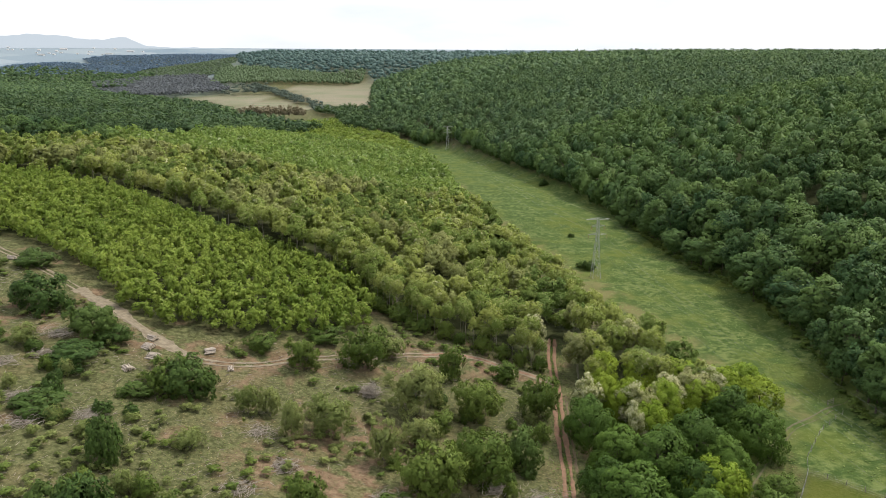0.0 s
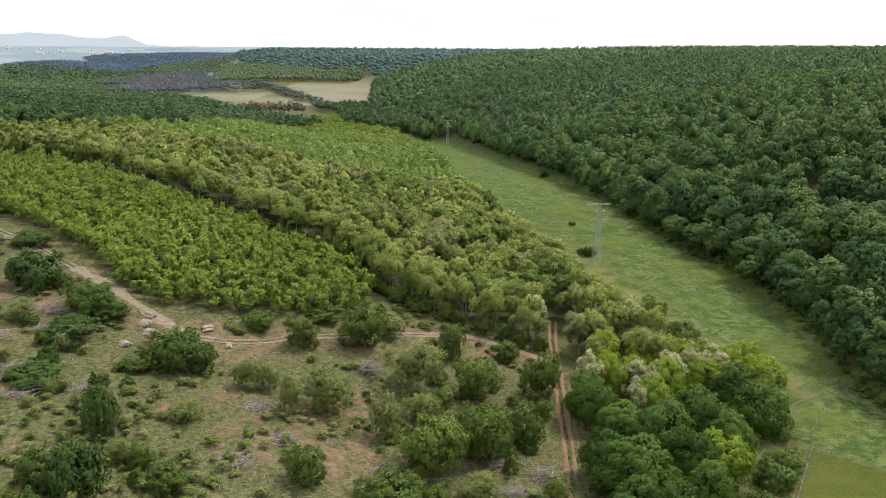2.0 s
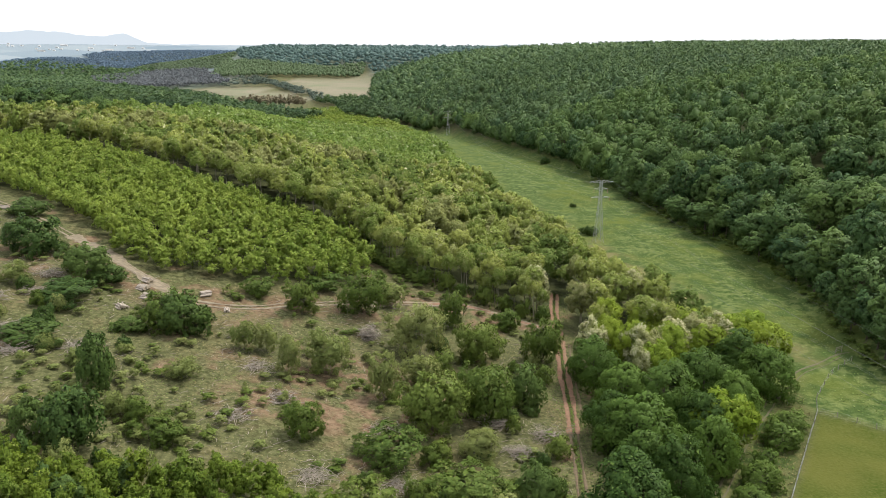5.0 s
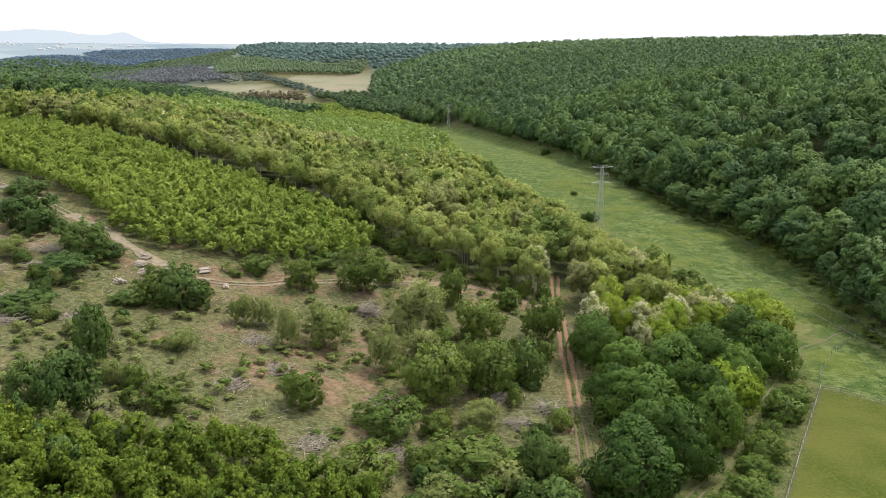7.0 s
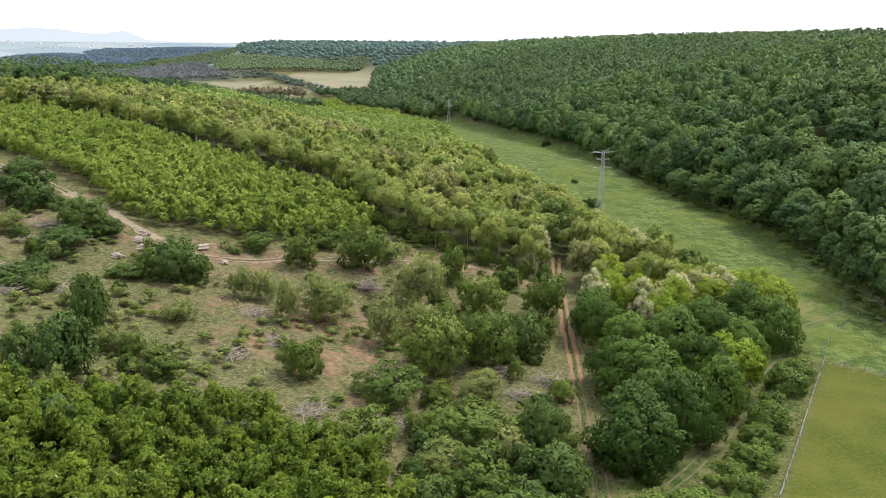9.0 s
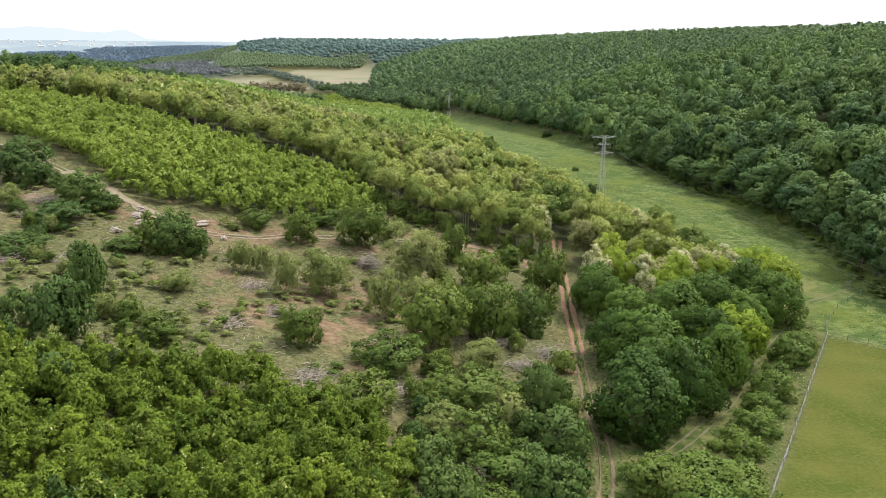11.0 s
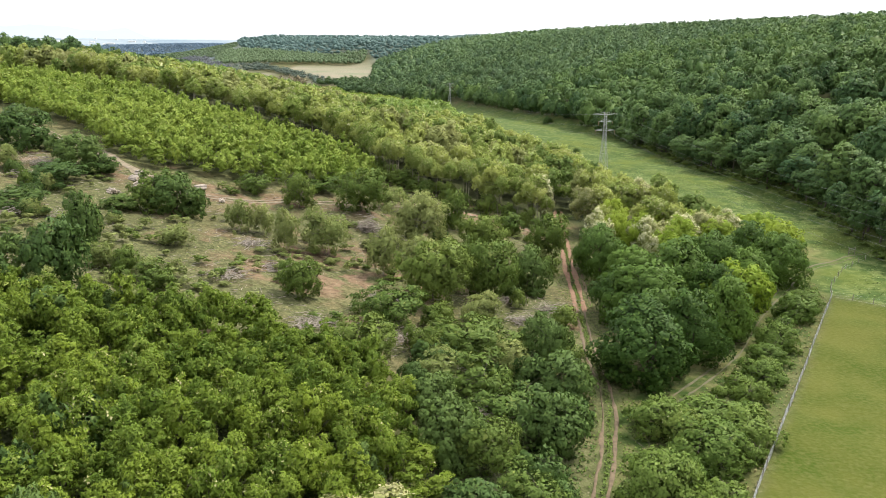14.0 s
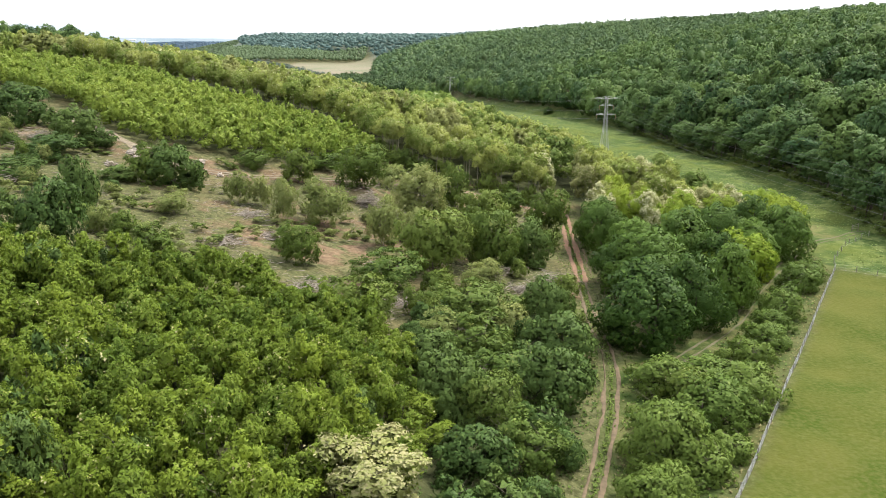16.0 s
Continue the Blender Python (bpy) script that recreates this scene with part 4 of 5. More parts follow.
GREEN_SHRUBS = [
    (-62.8, 168.2, 8.6, 7.8), (-34.9, 191.0, 7.6, 8.0), (-24.6, 133.2, 6.5, 7.3), (-52.9, 128.5, 4.1, 4.3),
    (3.3, 201.6, 6.6, 10.2), (9.3, 184.1, 10.1, 10.1), (17.3, 207.8, 6.4, 5.2), (0.4, 175.3, 6.5, 5.1),
    (-1.8, 145.9, 12.4, 11.5), (-9.2, 130.5, 10.3, 5.9), (9.8, 153.8, 10.9, 12.2), (25.1, 188.7, 8.5, 10.5),
    (-0.1, 135.2, 4.1, 3.7), (4.6, 123.2, 12.1, 6.5), (-12.1, 109.9, 9.2, 6.8), (-39.2, 112.2, 4.7, 4.7),
    (-47.2, 123.2, 6.0, 4.1), (-47.6, 198.2, 7.2, 4.3), (-32.9, 211.1, 9.1, 3.6), (-20.8, 199.0, 11.0, 10.5),
]
PALE_SHRUBS = [
    (-13.5, 208.6, 6.4, 5.2), (-43.6, 166.4, 4.9, 6.0), (-31.9, 159.0, 5.3, 7.9), (-25.0, 164.7, 9.1, 8.8),
    (-51.1, 147.3, 6.0, 3.7), (-5.1, 181.5, 12.6, 11.7), (-4.6, 166.1, 7.4, 6.6), (-12.0, 155.7, 5.8, 8.7),
    (7.3, 138.2, 7.3, 5.4), (10.7, 118.5, 6.4, 4.9), (0.0, 110.1, 6.8, 4.1), (-99.7, 179.3, 6.5, 4.6),
    (-39.0, 167.6, 4.3, 5.9), (-56.1, 129.6, 2.9, 2.6),
]
TRACK_SHRUBS = [
    (-1.0, 115.4, 6.4, 4.4), (4.8, 106.8, 9.1, 5.6), (18.0, 110.4, 9.0, 6.6), (9.8, 99.1, 9.2, 4.2),
    (0.7, 86.7, 7.8, 7.0), (6.0, 85.5, 7.1, 6.4), (14.5, 93.7, 8.4, 6.9), (9.0, 76.0, 7.2, 5.1),
    (3.6, 73.6, 6.8, 4.8), (21.5, 121.4, 4.5, 4.1), (13.3, 119.6, 5.3, 3.8), (23.6, 142.7, 4.6, 4.0), (11.6, 84.0, 5.6, 4.8), (13.4, 78.5, 4.6, 3.6), (6.2, 66.5, 5.6, 4.6), (1.5, 64.0, 5.4, 4.6), (9.2, 68.5, 4.2, 3.2), (17.5, 101.0, 5.6, 4.4), (12.0, 104.5, 6.0, 4.6), (-1.6, 98.0, 6.0, 5.0), (2.8, 94.0, 5.0, 4.2),
]
VERGE_SHRUBS = [
    (30.4, 101.5, 7.3, 4.4), (37.8, 104.4, 9.5, 3.6), (25.6, 80.9, 9.2, 7.6), (35.3, 92.5, 9.1, 5.5),
    (41.4, 99.5, 7.6, 4.6), (46.5, 110.4, 5.0, 3.8), (59.6, 133.4, 6.6, 4.6), (68.6, 148.6, 7.4, 4.8),
    (62.4, 139.0, 5.0, 4.0), (28.9, 79.0, 6.1, 4.1), (50.9, 119.6, 6.2, 3.5), (73.9, 156.0, 6.8, 3.6),
    (31.8, 93.0, 5.7, 4.0), (21.0, 70.5, 6.0, 4.5), (18.6, 63.0, 5.0, 4.2), (26.8, 88.5, 5.6, 4.6), (29.5, 86.0, 6.0, 4.6), (33.6, 84.0, 5.2, 3.2), (37.0, 97.0, 6.2, 4.2), (24.0, 74.0, 5.4, 4.0), (55.5, 127.0, 6.0, 3.2),
]
KNIT = [((-14, 104), (24, 104), (27, 132), (27, 190), (10, 198), (-8, 190), (-6, 160), (4, 140), (-14, 122)), ((-62, 106), (-40, 112), (-50, 132), (-66, 130)), ((-112, 168), (-86, 150), (-64, 140), (-62, 154), (-80, 168), (-92, 182))]
MEADOW_BUSHES = [(63.0, 330.0, 5.0, 4.2), (60.0, 333.0, 3.2, 2.6), (64.5, 389.0, 3.0, 2.2), (70.0, 545.0, 6.0, 5.0), (-32.0, 700.0, 8.0, 6.0)]
FRONT_SAPLINGS = [(-20, 241, 4, 4.2), (-11, 234, 5, 5.0), (-5, 229, 3.6, 4.0), (1, 227, 4.4, 5.2), (6, 226, 4, 3.6), (13, 224, 5, 5.6), (18, 222, 3.8, 4.4), (24, 220, 4.6, 5.0), (29, 218, 4, 4.6), (-28, 252, 5, 5.0)]
STAND_DARK = [(-36.4, 72.1, 6.0, 7.6), (-8.3, 75.7, 4.4, 5.4), (-26.2, 59.5, 4.6, 6.0), (-37.6, 63.9, 4.6, 6.2), (-51.4, 98.1, 6.0, 6.0), (-48.5, 107.7, 6.0, 4.5), (-56.5, 102.5, 6.2, 6.0), (-32.5, 54.5, 4.8, 6.8)]

grove_tree = Kind("broadleaf_tree", "dense round-crowned dark green broadleaf tree in the grove", "tree", "grove trees",
                  [grown(rng, 12, 12, -2.6, 18, 9000, 0.24, "grove", dark_bark, 0.24, fine=0, fill=0.76, ragged=0.16, sub=10) for _ in range(4)])
lime_tree = Kind("field_maple_tree", "yellow-green broad-crowned tree in the grove", "tree", "grove trees",
                 [grown(rng, 10, 12, -2.0, 16, 6500, 0.23, "lime", dark_bark, 0.2, fine=0, fill=0.74, ragged=0.24, sub=9) for _ in range(4)])
white_tree = Kind("flowering_locust_tree", "locust tree covered in cream-white blossom", "tree", "flowering locust trees",
                  [grown(rng, 7, 12, 1.0, 14, 3600, 0.2, "cream_locust", pale_bark, 0.14, fine=0, fill=0.7, ragged=0.4, droop=0.4, spread=0.74, sub=9, bloom=(6500, 6500, 4600)[i], bloom_mat=blossom if i == 2 else white_bloom) for i in range(3)])
SIZES = ((5, 1900, 0.2), (8, 3600, 0.23), (11, 5400, 0.26))
dark_shrub = Kind("dark_shrub", "dense dark green hawthorn-like shrub on the clearing", "shrub", "shrubs of the clearing",
                  [grown(rng, w, w * 0.75, -0.22 * w, 16, n, k, "dark_shrub", dark_bark, 0.09, stems=3, boughs=4, spread=0.72, fine=0, fill=0.72, ragged=0.32, sub=8) for w, n, k in SIZES])
green_shrub = Kind("green_shrub", "leafy mid-green shrub on the clearing", "shrub", "shrubs of the clearing",
                   [grown(rng, w, w * 0.85, -0.08 * w, 13, n, k, "green_shrub", dark_bark, 0.09, stems=4, boughs=4, spread=0.74, fine=0, fill=0.6, ragged=0.55, droop=0.4, slim=0.45, sub=8) for w, n, k in SIZES])
pale_shrub = Kind("willow_shrub", "loose pale green willow-like shrub with bare lower branches", "shrub", "shrubs of the clearing",
                  [grown(rng, w, w * 0.95, 0.0, 18, n, k, "pale_shrub", dead_wood, 0.07, stems=6, boughs=6, spread=0.76, fine=0, fill=0.6, ragged=0.7, droop=0.8, slim=0.32, sub=8) for w, n, k in SIZES])
bright_shrub = Kind("spreading_shrub", "spreading light green shrub on the verge", "shrub", "shrubs of the verge",
                    [grown(rng, w, w * 0.7, -0.25 * w, 18, n, k * 0.9, "verge", dark_bark, 0.08, stems=4, boughs=4, spread=0.74, fine=0, fill=0.72, ragged=0.32, sub=8) for w, n, k in SIZES])

elder = Kind("elder_shrub", "olive-green elder shrub with flat white flower heads", "shrub", "shrubs of the verge",
             [grown(rng, 6, 5, -1.0, 24, 2600, 0.19, "green_shrub", dark_bark, 0.08, stems=4, boughs=4, spread=0.72, fine=0, fill=0.72, ragged=0.4, bloom=70, bloom_mat=white_bloom)])
elder.put(32.8, 97.6, 6.4, 4.8, 40)
for kind, rows, text in ((grove_tree, GROVE_DARK, ""), (lime_tree, GROVE_LIGHT, ""), (white_tree, WHITE_TREES, ""), (dark_shrub, DARK_SHRUBS, ""), (green_shrub, GREEN_SHRUBS, ""),
                         (pale_shrub, PALE_SHRUBS, ""), (dark_shrub, TRACK_SHRUBS[:-9:2], "dense dark shrub in the thicket beside the dirt track"), (green_shrub, TRACK_SHRUBS[1:-9:2], "leafy shrub in the thicket beside the dirt track"), (dark_shrub, TRACK_SHRUBS[-9:], "leafy shrub in the thicket beside the dirt track"),
                         (bright_shrub, VERGE_SHRUBS, "spreading green shrub on the verge between path and fence"), (green_shrub, FRONT_SAPLINGS, "green sapling under the locust stand's edge"), (dark_shrub, MEADOW_BUSHES, "dark bush standing in the open meadow"), (dark_shrub, STAND_DARK, "dark grey-green shrub among bright young locusts")):
    for i, (a, b, w, h) in enumerate(rows):
        kind.put(a, b, w * (1.05 if kind is grove_tree or kind is lime_tree else 1.12), h * (1.0 if kind is bright_shrub else 1.04), (i * 137) % 360, (2 if b < 100 else i % len(kind.forms)) if kind in (grove_tree, lime_tree, white_tree) else None, text)

knit_rng = np.random.default_rng(77)
for poly, gap in zip(KNIT, (5.6, 4.6, 6.0)):
    x, y = scatter(list(poly), gap, knit_rng)
    for a, b in zip(x, y):
        if line_gap(MAIN_TRACK, np.array([a]), np.array([b]))[0] < 4.0 or knit_rng.uniform() < 0.42:
            continue
        if min(math.hypot(a - p, b - q) for p, q in ((21.1, 150.0), (15.7, 142.0), (-7.7, 123.2), (11.5, 146.0), (19.0, 145.0))) < 4.2:
            continue
        w = knit_rng.uniform(2.4, 4.8)
        kind = (green_shrub, pale_shrub, green_shrub, dark_shrub)[int(knit_rng.integers(0, 4))]
        kind.put(a, b, w, w * knit_rng.uniform(0.7, 1.15), knit_rng.uniform(0, 360), 0 if w < 4.4 else 1, "low shrub knitting the thicket together")
x, y = scatter([(19, 58), (32, 79), (46, 103), (60, 127), (54, 127), (38, 108), (27, 94), (21, 74)], 3.6, knit_rng)
for a, b in zip(x, y):
    if line_gap(MAIN_TRACK, np.array([a]), np.array([b]))[0] > 3.6 and line_gap(FENCE, np.array([a]), np.array([b]))[0] > 1.6:
        w = knit_rng.uniform(2.4, 4.6)
        bright_shrub.put(a, b, w, w * knit_rng.uniform(0.4, 0.7), knit_rng.uniform(0, 360), 0, "low bramble bush on the verge")
# ---- power line ----
def bar(a, b, r, sides=4):
    return tube([a, b], [r, r], sides)


def lattice_pylon(x, y, turn, height=25.3):
    root = tagged(new("pylon"), "grey steel lattice pylon standing in the meadow", "pylon", "power line pylons")
    root.matrix_basis = pose(x, y, float(land(x, y)), 0, 0, turn)
    foot, waist, top = 1.7, 0.6, 0.42
    levels = [0, 3.4, 6.4, 9.2, 11.8, 14.2, 16.4, 18.4, 20.2, 22.0, 23.8, height]

    def half(z):
        return np.interp(z, [0, 16.4, height], [foot, waist, top])

    corners = [(-1, -1), (1, -1), (1, 1), (-1, 1)]
    for sx, sy in corners:
        path = [(sx * half(z), sy * half(z), z) for z in (-0.3, 16.4, height)]
        part("leg", mesh_of("leg", *(lambda t: (t[0], [t[1]]))(tube(path, [0.075, 0.06, 0.05], 4)), [galvanised]), root)
    for k in range(4):
        (ax, ay), (bx, by) = corners[k], corners[(k + 1) % 4]
        web = []
        for z0, z1 in zip(levels[:-1], levels[1:]):
            h0, h1 = half(z0), half(z1)
            web.append(bar((ax * h0, ay * h0, z0), (bx * h1, by * h1, z1), 0.026))
            web.append(bar((bx * h0, by * h0, z0), (ax * h1, ay * h1, z1), 0.026))
            web.append(bar((ax * h1, ay * h1, z1), (bx * h1, by * h1, z1), 0.026))
        v, q = joined(web)
        part("bracing", mesh_of("bracing", v, [q], [galvanised]), root)
    for z, reach in ((24.7, 5.2), (21.9, 2.9), (18.4, 4.0)):
        for side in (-1, 1):
            h = half(z)
            tip = (side * reach, 0, z + 0.15)
            web = [bar((side * h, -h, z), tip, 0.04), bar((side * h, h, z), tip, 0.04), bar((side * h, -h, z + 0.75), tip, 0.032), bar((side * h, h, z + 0.75), tip, 0.032)]
            for f in (0.3, 0.55, 0.8):
                cx, w2, up = side * (h + (reach - h) * f), h * (1 - f), 0.75 * (1 - f)
                web += [bar((cx, -w2, z), (cx, w2, z), 0.022), bar((cx, -w2, z), (cx, -w2, z + up), 0.022), bar((cx, w2, z), (cx, w2, z + up), 0.022), bar((cx, -w2, z + up), (cx, w2, z + up), 0.022)]
            v, q = joined(web)
            arm = part("crossarm", mesh_of("crossarm", v, [q], [galvanised]), root)
            if z < 24:
                zs = np.linspace(z + 0.1, z - 1.5, 15)
                v, q = tube([(side * (reach - 0.08), 0, a) for a in zs], [0.03 if i % 2 else 0.13 for i in range(15)], 8)
                part("insulator", mesh_of("insulator", v, [q], [porcelain]), arm, "brown porcelain insulator string")
    return root


PYLONS = [(98, 60), (63.7, 318.2), (5.2, 828)]
for i, (px0, py0) in enumerate(PYLONS[1:]):
    turn = 8.0
    lattice_pylon(px0, py0, turn)
for a, b in zip(PYLONS[:-1], PYLONS[1:]):
    for z, reach in ((16.9, 3.92), (20.4, 2.82), (24.8, 5.1)):
        for side in (-1, 1):
            k = np.linspace(0, 1, 25)
            span = math.hypot(b[0] - a[0], b[1] - a[1])
            xs = a[0] + (b[0] - a[0]) * k + side * reach * math.cos(radians(8))
            ys = a[1] + (b[1] - a[1]) * k + side * reach * math.sin(radians(8))
            za, zb = float(land(*a)) + z, float(land(*b)) + z
            zs = za + (zb - za) * k - 4 * (span / 500) * 9.0 * k * (1 - k)
            v, q = tube(np.stack([xs, ys, zs], 1), np.full(25, 0.016), 4)
            tagged(new("power_cable", mesh_of("power_cable", v, [q], [cable_metal])), "thin grey power cable strung between pylons", "cable", "power cables")


# ---- fences and gate ----
def post_mesh(h, r):
    v, q = tube([(0, 0, -0.3), (0, 0, h * 0.5), (0.0, 0, h), (0, 0, h + r * 0.6)], [r, r, r * 0.95, r * 0.3], 7)
    return mesh_of("post", v, [q], [post_wood])


def fence(label, pts, step, height, strands, upright):
    root = tagged(new("fence"), label, "fence")
    spots = along(pts, step)
    root.location = (spots[0][0], spots[0][1], float(land(*spots[0])))
    data = post_mesh(height, 0.075)
    frng = np.random.default_rng(3)
    for a, b in spots:
        ob = part("post", data, root)
        ob.matrix_basis = pose(a - root.location.x, b - root.location.y, float(land(a, b)) - root.location.z, frng.normal() * 2.5, frng.normal() * 2.5, frng.uniform(0, 360))
    origin = np.array(root.location)
    base = np.array([(a, b, float(land(a, b))) for a, b in spots]) - origin
    for k in range(strands):
        z = 0.08 + (height - 0.14) * k / max(strands - 1, 1)
        v, q = tube(base + [0, 0, z], np.full(len(base), 0.008), 4)
        part("wire", mesh_of("wire", v, [q], [galvanised]), root)
    if upright:
        fine = np.array([(a, b, float(land(a, b))) for a, b in along(pts, upright)]) - origin
        v, q = joined([bar(p + [0, 0, 0.06], p + [0, 0, height - 0.06], 0.007) for p in fine])
        part("netting", mesh_of("netting", v, [q], [galvanised]), root, "fine galvanised wire netting")
    return root


fence("galvanised wire netting fence on wooden posts beside the pasture", FENCE, 3.2, 1.45, 9, 0.16)
fence("post and wire fence along the pasture's upper end", SIDE_FENCE, 4.0, 1.25, 3, 0)
fence("post and wire fence beside the grassy path", ROAD_FENCE, 4.2, 1.3, 3, 0)

gate = tagged(new("field_gate"), "weathered wooden field gate beside the path", "gate")
gate.matrix_basis = pose(104.2, 198.6, float(land(104.2, 198.6)), 0, 0, 32)
for gx in (0, 2.7):
    part("post", post_mesh(1.7, 0.09), gate).location = (gx, 0, 0)
for gz in (0.55, 1.05, 1.5):
    v, q = bar((0, 0, gz), (2.7, 0, gz), 0.05, 6)
    part("rail", mesh_of("rail", v, [q], [post_wood]), gate)

# ---- cut timber and brushwood on the clearing ----
trng = np.random.default_rng(21)


def log_data(r, length):
    a = np.arange(10) / 10 * 2 * np.pi
    wob = 1 + 0.07 * trng.normal(size=10)
    rings = []
    for yy, f in ((-0.5, 0.94), (-0.49, 1.0), (0.0, 1.03), (0.49, 0.97), (0.5, 0.9)):
        rings.append(np.stack([np.cos(a) * r * f * wob, np.full(10, yy * length), np.sin(a) * r * f * wob], 1))
    v = np.concatenate(rings + [[[0, -0.5 * length, 0]], [[0, 0.5 * length, 0]]])
    i, j = np.meshgrid(np.arange(4), np.arange(10), indexing="ij")
    k = (j + 1) % 10
    q = np.stack([i * 10 + j, i * 10 + k, (i + 1) * 10 + k, (i + 1) * 10 + j], -1).reshape(-1, 4)
    j = np.arange(10)
    ends = np.concatenate([np.stack([(j + 1) % 10, j, np.full(10, 50)], 1), np.stack([40 + j, 40 + (j + 1) % 10, np.full(10, 51)], 1)])
    return mesh_of("log", v, [q, ends], [log_bark, cut_wood], mat_index=[0] * 40 + [1] * 20)


LOGS = [log_data(r, n) for r, n in ((0.16, 2.6), (0.2, 2.5), (0.14, 2.4), (0.24, 2.7))]
LOG_PILES = [(-72.9, 187.4, 62, 9), (-70.4, 183.3, 70, 9), (-73.8, 176.0, 40, 7), (-59.2, 191.8, 110, 8), (-123.5, 234.3, 60, 8), (-73.6, 192.2, 55, 6), (-129.4, 232.8, 75, 5), (-52.0, 184.9, 20, 4)]
for lx, ly, turn, wide in LOG_PILES:
    pile = tagged(new("log_pile"), "low pile of pale cut logs beside the logging track", "log pile", "log piles")
    pile.matrix_basis = pose(lx, ly, float(land(lx, ly)), 0, 0, turn)
    for tier in range(3):
        for k in range(wide - tier * 2):
            ob = part("log", LOGS[int(trng.integers(0, 4))], pile)
            ob.matrix_basis = pose((k - (wide - tier * 2) / 2) * 0.37 + trng.normal() * 0.04, trng.normal() * 0.16, 0.17 + tier * 0.3 + trng.normal() * 0.02, trng.normal() * 2, trng.uniform(0, 360), trng.normal() * 4)


def sticks(count, spread, length, rise, r0=0.022):
    out = []
    for _ in range(count):
        ang, tilt = trng.uniform(0, 6.28), trng.normal() * 0.16
        n = trng.uniform(0.4, 1.0) * length
        c = np.array([trng.normal() * spread, trng.normal() * spread * 0.7, abs(trng.normal()) * rise + 0.06])
        d = np.array([math.cos(ang) * math.cos(tilt), math.sin(ang) * math.cos(tilt), math.sin(tilt)]) * n / 2
        bend = trng.normal(size=3) * n * 0.06 * [1, 1, 0.4]
        rr = r0 * trng.uniform(0.5, 1.5)
        out.append(tube([c - d, c + bend, c + d], [rr, rr * 0.8, rr * 0.4], 5))
    return joined(out)


BRUSH = [(21.1, 150.0, 2.1, 1.3), (15.7, 142.0, 1.5, 0.7), (-17.5, 184.9, 1.0, 1.9), (-94.3, 185.7, 1.8, 1.0), (-7.7, 123.2, 2.4, 0.4), (-22.0, 120.5, 2.0, 0.3), (11.5, 152.8, 1.8, 0.4), (2.0, 117.0, 1.9, 0.5), (5.0, 100.0, 2.0, 0.5), (-92.6, 176.1, 2.0, 0.6), (-89.2, 154.3, 1.8, 0.6), (-40.4, 158.9, 2.2, 0.3), (-32.7, 147.5, 2.0, 0.3), (-39.1, 135.9, 2.4, 0.3), (-18.2, 186.5, 1.4, 1.0), (-100.0, 168.0, 2.4, 0.5), (-84.0, 145.0, 2.2, 0.5), (-74.0, 152.0, 2.0, 0.5), (-12.0, 142.0, 2.2, 0.3)]
for bx0, by0, wide, high in BRUSH:
    v, q = sticks(150, wide, 3.6, high, 0.05)
    heap = tagged(new("brush_pile", mesh_of("brush_pile", v, [q], [dead_wood], soft=True)), "heap of grey-brown dead branches on the clearing", "brushwood", kind="stuff")
    heap.location = (bx0, by0, float(land(bx0, by0)))

CLEARING = [(-140, 150), (-135, 235), (-108, 216), (-82, 196), (-55, 200), (-22, 212), (-14, 232), (24, 214), (28, 150), (22, 118), (8, 108), (-8, 108), (-28, 120), (-60, 118), (-80, 110), (-120, 130)]


def litter():
    x, y = scatter(CLEARING, 1.7, trng, 0.5)
    patch = np.array([noise.noise((a * 0.07, b * 0.07, 3.1)) for a, b in zip(x, y)])
    k = patch + trng.normal(size=len(x)) * 0.15 > -0.02
    x, y = x[k], y[k]
    z = land(x, y)
    out = []
    for a, b, c in zip(x, y, z):
        ang = trng.uniform(0, 6.28)
        n = trng.uniform(0.5, 2.0)
        d = np.array([math.cos(ang), math.sin(ang), trng.normal() * 0.08]) * n / 2
        mid = np.array([a, b, c + trng.uniform(0.04, 0.2)])
        r = trng.uniform(0.02, 0.062)
        out.append(tube([mid - d, mid + trng.normal(size=3) * 0.06, mid + d], [r, r, r * 0.5], 4))
    v, q = joined(out)
    return tagged(new("branch_litter", mesh_of("branch_litter", v, [q], [dead_wood])), "scattered pale cut branches over the clearing", "brushwood", kind="stuff")


litter()


def scrub(name, label, key, forms, poly, gap, level, w, h, seed):
    """Low bushes in loose drifts."""
    x, y = scatter(poly, gap, trng, 1.2)
    f = np.array([noise.noise((a * 0.06, b * 0.06, seed)) for a, b in zip(x, y)]) + trng.normal(size=len(x)) * 0.2
    k = (f > level) & in_view(x, y) & (line_gap(MAIN_TRACK, x, y) > 2.8) & (line_gap(LOG_TRACK, x, y) > 2.4)
    for row in LOG_PILES:
        k &= np.hypot(x - row[0], y - row[1]) > 4.0
    x, y = x[k], y[k]
    return canopy(name, label, "shrub", key, forms, x, y, trng.uniform(*w, len(x)), trng.uniform(*h, len(x)), trng)


